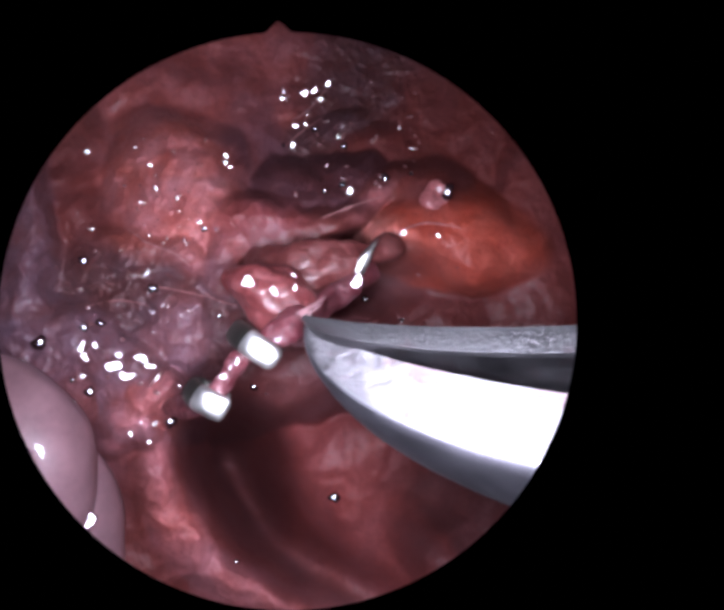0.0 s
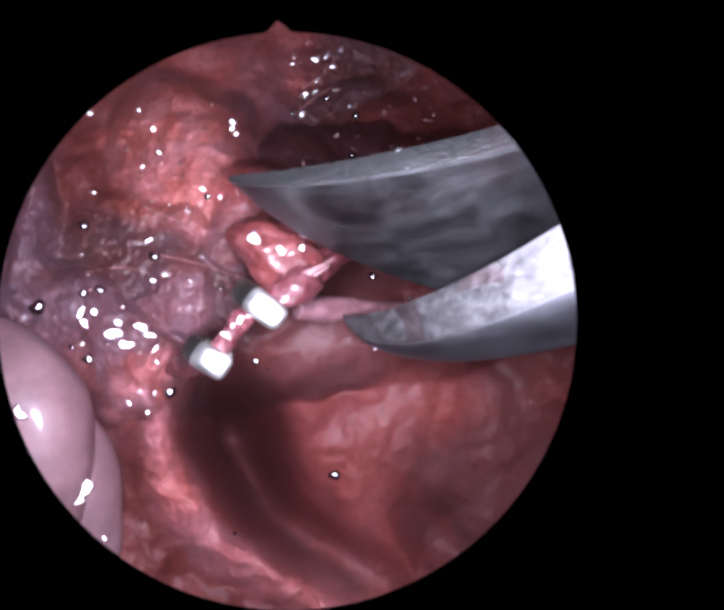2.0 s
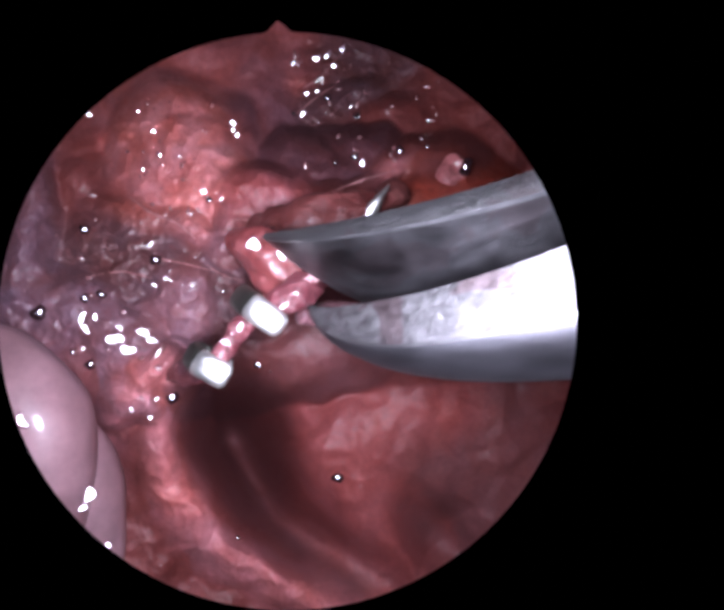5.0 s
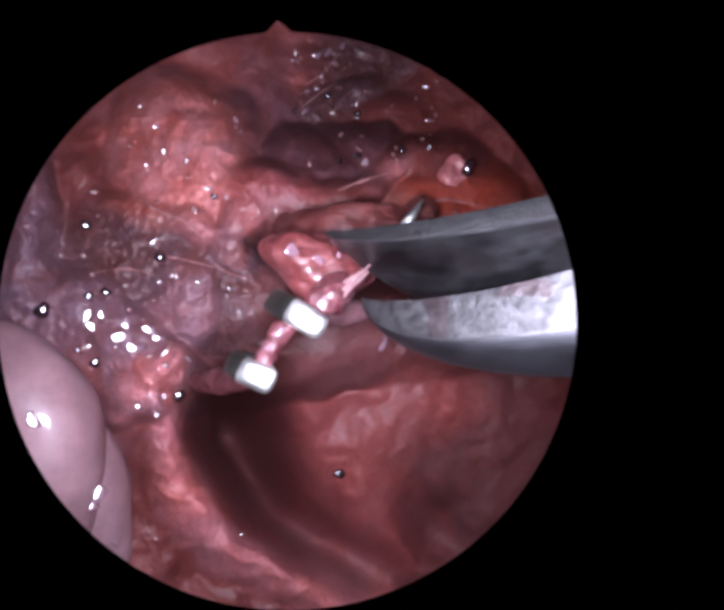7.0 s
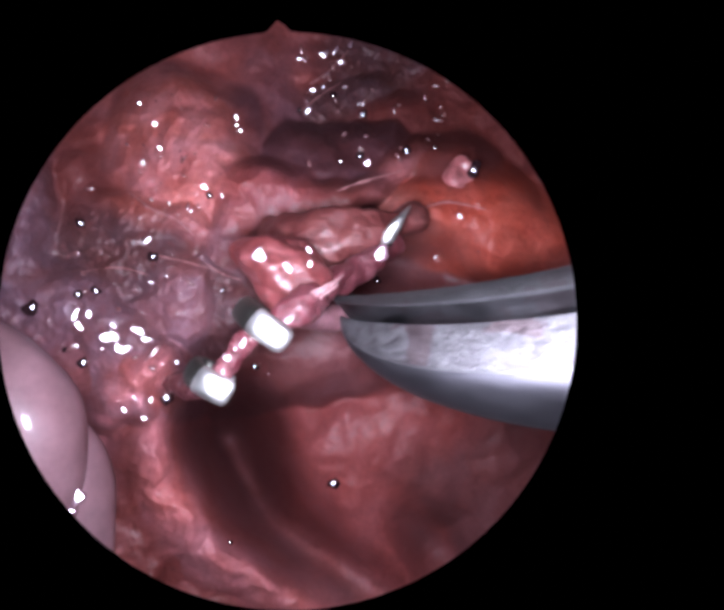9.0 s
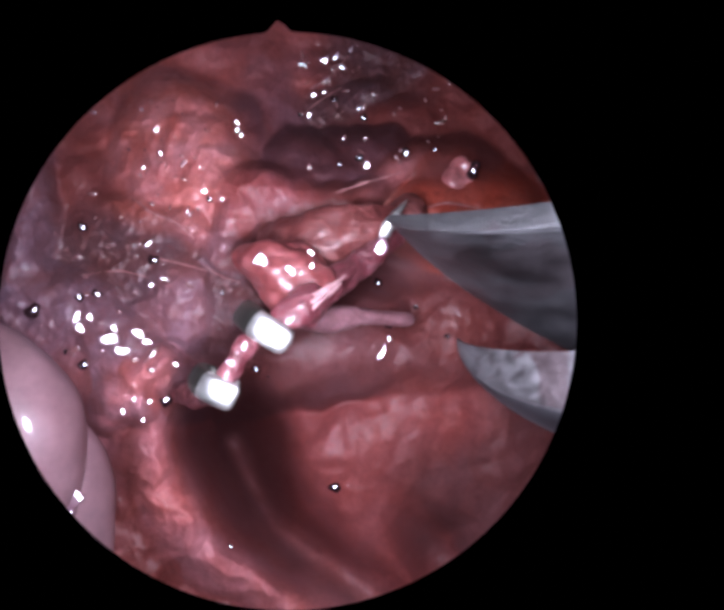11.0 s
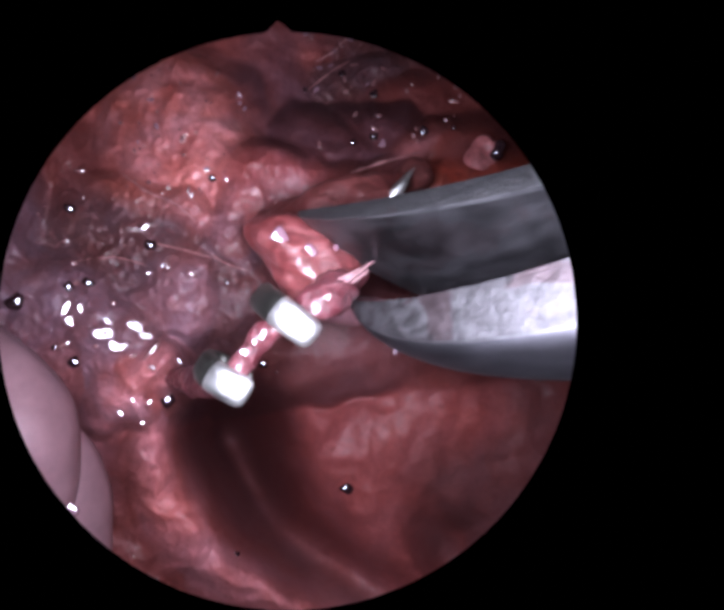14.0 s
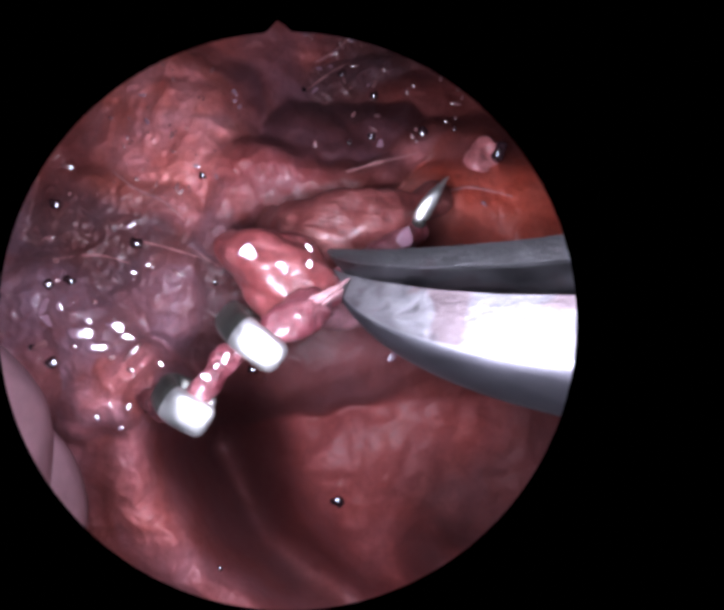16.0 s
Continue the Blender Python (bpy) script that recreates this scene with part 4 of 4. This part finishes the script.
    make("fluid_bead", -0.3137, 0.4266, 2.9, 2, 20)
    make("fluid_bead", -0.1061, 0.6015, 6.5, 2, 30)
    make("fluid_bead", -0.0813, 0.6060, 5.0, 3, 45)
    make("fluid_bead", -0.0440, 0.6195, 3.6, 4, 50)
    make("fluid_bead", -0.0632, 0.5812, 4.3, 2, 20)
    make("fluid_bead", -0.1027, 0.5451, 3.6, 3, 40)
    make("fluid_bead", -0.1309, 0.5146, 3.6, 2, 0)
    make("fluid_bead", -0.1399, 0.4615, 3.6, 3, 40)
    make("fluid_bead", -0.0214, 0.4785, 2.9, 2, 60)
    make("fluid_bead", -0.1061, 0.5202, 2.9, 2, 30)
    make("fluid_bead", -0.1625, 0.5879, 2.9, 2, 30)
    make("fluid_bead", -0.6951, -0.0327, 8.6, 2, 80)
    make("fluid_bead", -0.6861, -0.0621, 8.6, 1.6, -30)
    make("fluid_bead", -0.6139, -0.0869, 13.4, 1.6, -40)
    make("fluid_bead", -0.5800, -0.1083, 12.5, 1.6, -20)
    make("fluid_bead", -0.5462, -0.0722, 7.7, 2.4, -35)
    make("fluid_bead", -0.5214, -0.0903, 6.6, 2, -35)
    make("fluid_bead", -0.6026, -0.0609, 4.8, 2, -30)
    make("fluid_bead", -0.6590, -0.0327, 5.7, 2, -50)
    make("fluid_bead", -0.5744, -0.2562, 5.0, 2, 80)
    make("fluid_bead", -0.5293, -0.2765, 4.3, 2, 60)
    make("fluid_bead", -0.5507, -0.2313, 2.9, 1.0, 0)
    make("fluid_bead", -0.4503, -0.1456, 3.6, 2, -20)
    make("fluid_bead", -0.5123, -0.2359, 3.6, 2, 70)
    make("fluid_bead", -0.5123, 0.0463, 3.6, 2, 20)
    make("fluid_bead", -0.5236, 0.1478, 3.6, 3, 60)
    make("fluid_bead", -0.4841, 0.0632, 2.9, 2, 30)
    make("fluid_bead", 0.2776, 0.1309, 2.9, 2, 0)
    make("fluid_bead", 0.1760, 0.1140, 2.9, 3, -15)
    make("fluid_bead", 0.1140, 0.2043, 4.3, 3, 40)
    make("fluid_bead", 0.1365, 0.2268, 3.6, 3, 40)
    make("fluid_bead", 0.2268, 0.2155, 2.9, 3, -30)
    make("bubble", 0.2584, 0.3284, 14, 1.4, 70, nodule_thing)
    # beads added where the stump, bridge and vessel show glossy highlights
    make("fluid_bead", -0.2663, 0.1140, 13, 1.4, 0, stump)
    make("fluid_bead", -0.1964, 0.0914, 10, 1.2, 80, stump)
    make("fluid_bead", -0.1456, 0.1309, 8, 1, 0, stump)
    make("fluid_bead", -0.1456, 0.0970, 8, 1, 0, stump)
    make("fluid_bead", -0.1174, 0.1704, 4, 2, 30, stump)
    make("fluid_bead", 0.0068, 0.1535, 13, 2.0, 62, band)
    make("fluid_bead", -0.3024, -0.0880, 7, 1.6, 40, vessel_thing)
    make("fluid_bead", -0.3408, -0.1241, 6, 1.6, 10, vessel_thing)
    make("fluid_bead", -0.3577, -0.0937, 4, 1, 0, vessel_thing)
    make("fluid_bead", -0.3205, -0.1027, 4, 1, 0, vessel_thing)
    make("fluid_bead", -0.8475, -0.2866, 10, 2, -75, near_bowel)
    make("fluid_bead", -0.6906, -0.4728, 12, 1.8, 80, near_bowel)
    make("fluid_bead", -0.7064, -0.5089, 10, 1.6, 30, near_bowel)
    make("fluid_bead", -0.6421, -0.5970, 5, 2, -30, far_bowel)


beads()


# ---- the endoscope that carries the light ----
def endoscope():
    e = new("endoscope")
    tagged(e, "slim endoscope with black view stop and glowing light guide", "endoscope")
    # built along its own line of sight (-z), its lens at the origin
    cx, cy, r, far, d = -1.819, -0.399, 7.064, 14.7, -10.0003
    rows = []
    inner, outer = [], []
    n = 360
    for k in range(n):
        a = 2 * math.pi * k / n
        rr = r + 0.31 * max(0.0, 1 - abs((math.degrees(a) - 91.8)) / 2.6)
        inner.append((cx + rr * math.cos(a), cy + rr * math.sin(a)))
        outer.append((cx + far * math.cos(a), cy + far * math.sin(a)))
    wider = [(x * 1.05, y * 1.05) for x, y in inner]
    rows = [[(x, y, z) for x, y in ring] for ring, z in ((inner, d), (outer, d), (outer, d - 0.3), (wider, d - 0.3), (inner, d))]
    part("field_stop", loft(rows, caps=False), M_BLACK, e, "black round view stop", smooth=False)
    bm = bmesh.new()
    bmesh.ops.create_cone(bm, cap_ends=True, segments=48, radius1=5, radius2=5, depth=60, matrix=Matrix.Translation((0, 0, 32.5)))
    part("barrel", bm, M_BARREL, e, "steel barrel")
    ring = []
    for rr, z in ((1.4, -4.5), (2.8, -4.5), (2.8, -3.8), (1.4, -3.8), (1.4, -4.5)):
        ring.append([(rr * math.cos(math.pi * 2 * k / 32), rr * math.sin(math.pi * 2 * k / 32), z) for k in range(32)])
    ring = [[Vector((-0.7, -0.15, 0)) + Euler((0, radians(11), 0)).to_matrix() @ Vector(p) for p in row] for row in ring]
    part("light_guide", loft(ring, caps=False), M_GLOW, e, "glowing ring of light fibres", smooth=False)
    return e


scope = endoscope()


PAIR_ROWS = [  # seconds, shift in mm, turn in degrees
    (0.00, -0.19, 0.00, -0.09, -0.89),
    (0.50, -0.06, 0.00, -0.25, -1.89),
    (1.00, 0.09, 0.00, -0.16, -3.56),
    (1.50, 0.22, 0.00, 0.31, -1.70),
    (2.00, 0.02, 0.00, 0.47, -2.11),
    (2.50, 0.02, 0.00, 0.48, -4.21),
    (3.00, -0.44, 0.00, 0.09, -3.60),
    (3.50, -0.10, 0.00, 0.33, -2.16),
    (3.70, -0.18, 0.00, 0.50, -3.32),
    (5.80, -0.05, 0.00, 0.50, -0.45),
    (6.00, 0.49, 0.00, 0.18, -1.02),
    (6.50, 0.09, 0.00, 0.35, 1.56),
    (7.00, 1.01, 0.00, 0.18, 2.99),
    (7.50, 0.83, 0.00, -0.04, 0.83),
    (8.00, -0.04, 0.00, -0.02, 0.61),
    (8.50, 0.24, 0.00, -0.04, 0.58),
    (9.00, 0.13, 0.00, -0.04, -0.20),
    (9.20, 0.51, 0.00, 0.48, -1.41),
    (11.30, 0.59, 0.00, -0.25, 3.40),
    (11.50, 0.47, 0.00, -0.15, 0.33),
    (12.00, 0.45, 0.00, 0.01, 0.37),
    (12.20, 0.26, 0.00, -0.01, -1.17),
    (12.30, 0.12, 0.00, -0.34, 0.17),
    (12.50, 0.14, 0.00, -0.04, 0.20),
    (13.00, 0.16, 0.00, 0.01, 1.24),
    (13.50, 0.12, 0.00, -0.09, 0.34),
    (14.00, 0.33, 0.00, 0.10, -1.83),
    (14.50, 0.55, 0.00, -0.24, -1.28),
    (15.00, 0.47, 0.00, -0.55, 0.67),
    (15.50, -0.09, 0.00, -0.41, 0.76),
    (16.00, -0.16, 0.00, -0.78, -0.90),
]
BRIDGE_ROWS = [
    (0.00, -0.05, 0.00, -0.79, -10.75),
    (0.50, 0.25, 0.00, -0.97, -11.60),
    (1.00, 0.11, 0.00, -0.82, -7.36),
    (1.50, -0.09, 0.00, 0.05, 0.58),
    (2.00, -0.30, 0.00, 0.18, 0.35),
    (2.50, -0.02, 0.00, 0.26, -0.65),
    (3.00, -0.31, 0.00, 0.11, 0.68),
    (3.50, -0.27, 0.00, 0.29, 2.32),
    (3.70, -0.19, 0.00, 0.49, 1.47),
    (5.80, 0.13, 0.00, 0.52, -1.32),
    (6.00, 0.53, 0.00, 0.06, -1.62),
    (6.50, -0.15, 0.00, -0.15, -5.76),
    (7.00, 1.29, 0.00, -0.13, -7.49),
    (7.50, 1.00, 0.00, -0.21, -4.42),
    (8.00, -0.04, 0.00, -0.05, -0.53),
    (8.50, 0.59, 0.00, -0.19, -5.54),
    (9.00, 0.54, 0.00, -0.39, -8.10),
    (9.20, 0.87, 0.00, 0.45, -2.84),
    (11.30, 0.66, 0.00, -0.27, -2.73),
    (11.50, 0.47, 0.00, -0.28, -1.72),
    (12.00, 0.59, 0.00, -0.10, -3.01),
    (12.20, 0.43, 0.00, 0.00, -0.97),
    (12.30, 0.23, 0.00, -0.24, 0.01),
    (12.50, 0.17, 0.00, 0.02, 0.29),
    (13.00, 0.09, 0.00, 0.39, 5.09),
    (13.50, 0.04, 0.00, 0.21, 4.58),
    (14.00, -0.02, 0.00, 0.16, 5.50),
    (14.50, 0.27, 0.00, -0.01, 6.64),
    (15.00, 0.42, 0.00, -0.27, 3.83),
    (15.50, 0.57, 0.00, -0.22, -3.27),
    (16.00, 0.81, 0.00, -0.55, -4.26),
]
CLIP_ROWS = [
    (0.00, 0.09, 0.00, -1.43),
    (0.50, 0.60, 0.00, -1.58),
    (1.00, 0.13, 0.00, -1.31),
    (1.50, -0.41, 0.00, -0.14),
    (2.00, -0.62, 0.00, -0.03),
    (2.50, -0.20, 0.00, 0.09),
    (3.00, -0.28, 0.00, 0.19),
    (3.50, -0.46, 0.00, 0.31),
    (3.70, -0.31, 0.00, 0.51),
    (5.80, 0.29, 0.00, 0.53),
    (6.00, 0.52, 0.00, -0.07),
    (6.50, -0.34, 0.00, -0.66),
    (7.00, 1.71, 0.00, -0.42),
    (7.50, 1.16, 0.00, -0.42),
    (8.00, -0.00, 0.00, -0.06),
    (8.50, 0.92, 0.00, -0.38),
    (9.00, 0.96, 0.00, -0.72),
    (9.20, 1.24, 0.00, 0.48),
    (11.30, 0.79, 0.00, -0.38),
    (11.50, 0.50, 0.00, -0.38),
    (12.00, 0.75, 0.00, -0.22),
    (12.20, 0.58, 0.00, 0.03),
    (12.30, 0.28, 0.00, -0.20),
    (12.50, 0.23, 0.00, 0.08),
    (13.00, 0.09, 0.00, 0.80),
    (13.50, -0.00, 0.00, 0.54),
    (14.00, -0.35, 0.00, 0.31),
    (14.50, 0.03, 0.00, 0.31),
    (15.00, 0.42, 0.00, 0.03),
    (15.50, 1.31, 0.00, 0.01),
    (16.00, 1.81, 0.00, -0.24),
]
SCISSOR_ROWS = [  # seconds, pivot in mm, turn in degrees
    (0.00, 13.57, 10.88, -3.96, -36.30, -6.11, 162.09),
    (0.50, 14.69, 12.88, -6.58, -38.71, -10.71, 158.68),
    (1.00, 13.21, 13.04, -5.61, -59.27, -1.95, 159.33),
    (1.50, 12.57, 13.70, 0.29, -53.00, 7.54, 158.12),
    (2.00, 10.83, 13.53, 3.55, -52.20, 8.91, 156.18),
    (2.50, 10.84, 12.06, 4.37, -44.62, 5.14, 155.09),
    (3.00, 11.07, 11.40, 4.42, -30.40, 10.54, 157.01),
    (3.50, 10.65, 12.92, 4.93, -37.77, 11.31, 156.08),
    (6.00, 11.24, 12.59, 0.97, -42.85, 1.71, 157.36),
    (6.50, 10.10, 12.66, 1.73, -37.92, 4.00, 155.33),
    (7.00, 12.18, 13.39, 1.87, -43.35, -0.09, 152.61),
    (7.50, 11.75, 13.33, 1.65, -43.92, -3.32, 152.48),
    (8.00, 8.72, 16.89, -0.71, -35.50, -10.99, 149.56),
    (8.50, 12.66, 14.39, -0.44, -28.84, -2.46, 157.35),
    (9.00, 13.01, 15.63, -0.36, -31.38, -3.69, 156.90),
    (11.50, 16.33, 6.54, 1.21, -46.05, -9.37, 148.41),
    (12.00, 18.39, 11.60, 4.67, -35.59, 5.16, 152.48),
    (12.50, 12.98, 10.66, -0.82, -43.72, -2.59, 160.05),
    (13.00, 10.80, 11.26, 1.06, -48.22, 1.78, 157.02),
    (13.50, 11.94, 13.21, 2.95, -39.01, 10.94, 160.48),
    (14.00, 10.95, 14.32, 2.77, -44.18, 3.25, 155.23),
    (14.50, 12.35, 15.48, 2.72, -40.18, 4.88, 155.97),
    (15.00, 11.52, 15.51, 2.21, -47.42, 2.60, 155.45),
    (15.50, 11.22, 15.44, 1.78, -39.32, 5.07, 157.79),
    (16.00, 13.30, 16.27, -0.03, -41.23, -0.24, 159.36),
]
UPPER_ROWS = [  # seconds, the blade's swing in degrees
    (0.00, 3.18),
    (0.50, 3.45),
    (1.00, -17.19),
    (1.50, -10.11),
    (2.00, -6.94),
    (2.50, 5.17),
    (3.00, 4.29),
    (3.50, 3.48),
    (6.00, 5.58),
    (6.50, 7.35),
    (7.00, 6.22),
    (7.50, 9.15),
    (8.00, 21.69),
    (8.50, 13.76),
    (9.00, 13.88),
    (11.50, 11.14),
    (12.00, 2.56),
    (12.50, 0.66),
    (13.00, -0.39),
    (13.50, 0.02),
    (14.00, 5.33),
    (14.50, 2.41),
    (15.00, 4.29),
    (15.50, 6.27),
    (16.00, 4.97),
]
LOWER_ROWS = [
    (0.00, 4.59),
    (0.50, 5.31),
    (1.00, 38.74),
    (1.50, 30.80),
    (2.00, 29.23),
    (2.50, 22.39),
    (3.00, 17.28),
    (3.50, 17.47),
    (6.00, 20.37),
    (6.50, 19.70),
    (7.00, 22.54),
    (7.50, 26.98),
    (8.00, 25.26),
    (8.50, 16.38),
    (9.00, 17.92),
    (11.50, 39.45),
    (12.00, 32.65),
    (12.50, 32.90),
    (13.00, 27.52),
    (13.50, 16.78),
    (14.00, 23.96),
    (14.50, 19.35),
    (15.00, 22.94),
    (15.50, 10.40),
    (16.00, 8.24),
]


def shifted(ob, rows):
    """Poses of a thing that is pulled from its place by the scissors."""
    home = ob.location.copy()
    return [(r[0], pose(home.x + r[1] * MM, home.y + r[2] * MM, home.z + r[3] * MM, 0, -r[4] if len(r) > 4 else 0, 0)) for r in rows]


def motions():
    walk(scope, ROWS)
    for ob in (clip_a, clip_b, vessel_thing):
        walk(ob, shifted(ob, PAIR_ROWS))
    walk(stump, shifted(stump, PAIR_ROWS))
    walk(band, shifted(band, BRIDGE_ROWS))
    walk(clip_c, shifted(clip_c, CLIP_ROWS))
    walk(shears, [(t, pose(x * MM, y * MM, z * MM, a, b, c)) for t, x, y, z, a, b, c in SCISSOR_ROWS])
    walk(upper_blade, [(t, pose(0, 0, 0, 0, a, 0)) for t, a in UPPER_ROWS])
    walk(lower_blade, [(t, pose(0, 0, 0, 0, a, 0)) for t, a in LOWER_ROWS])


motions()
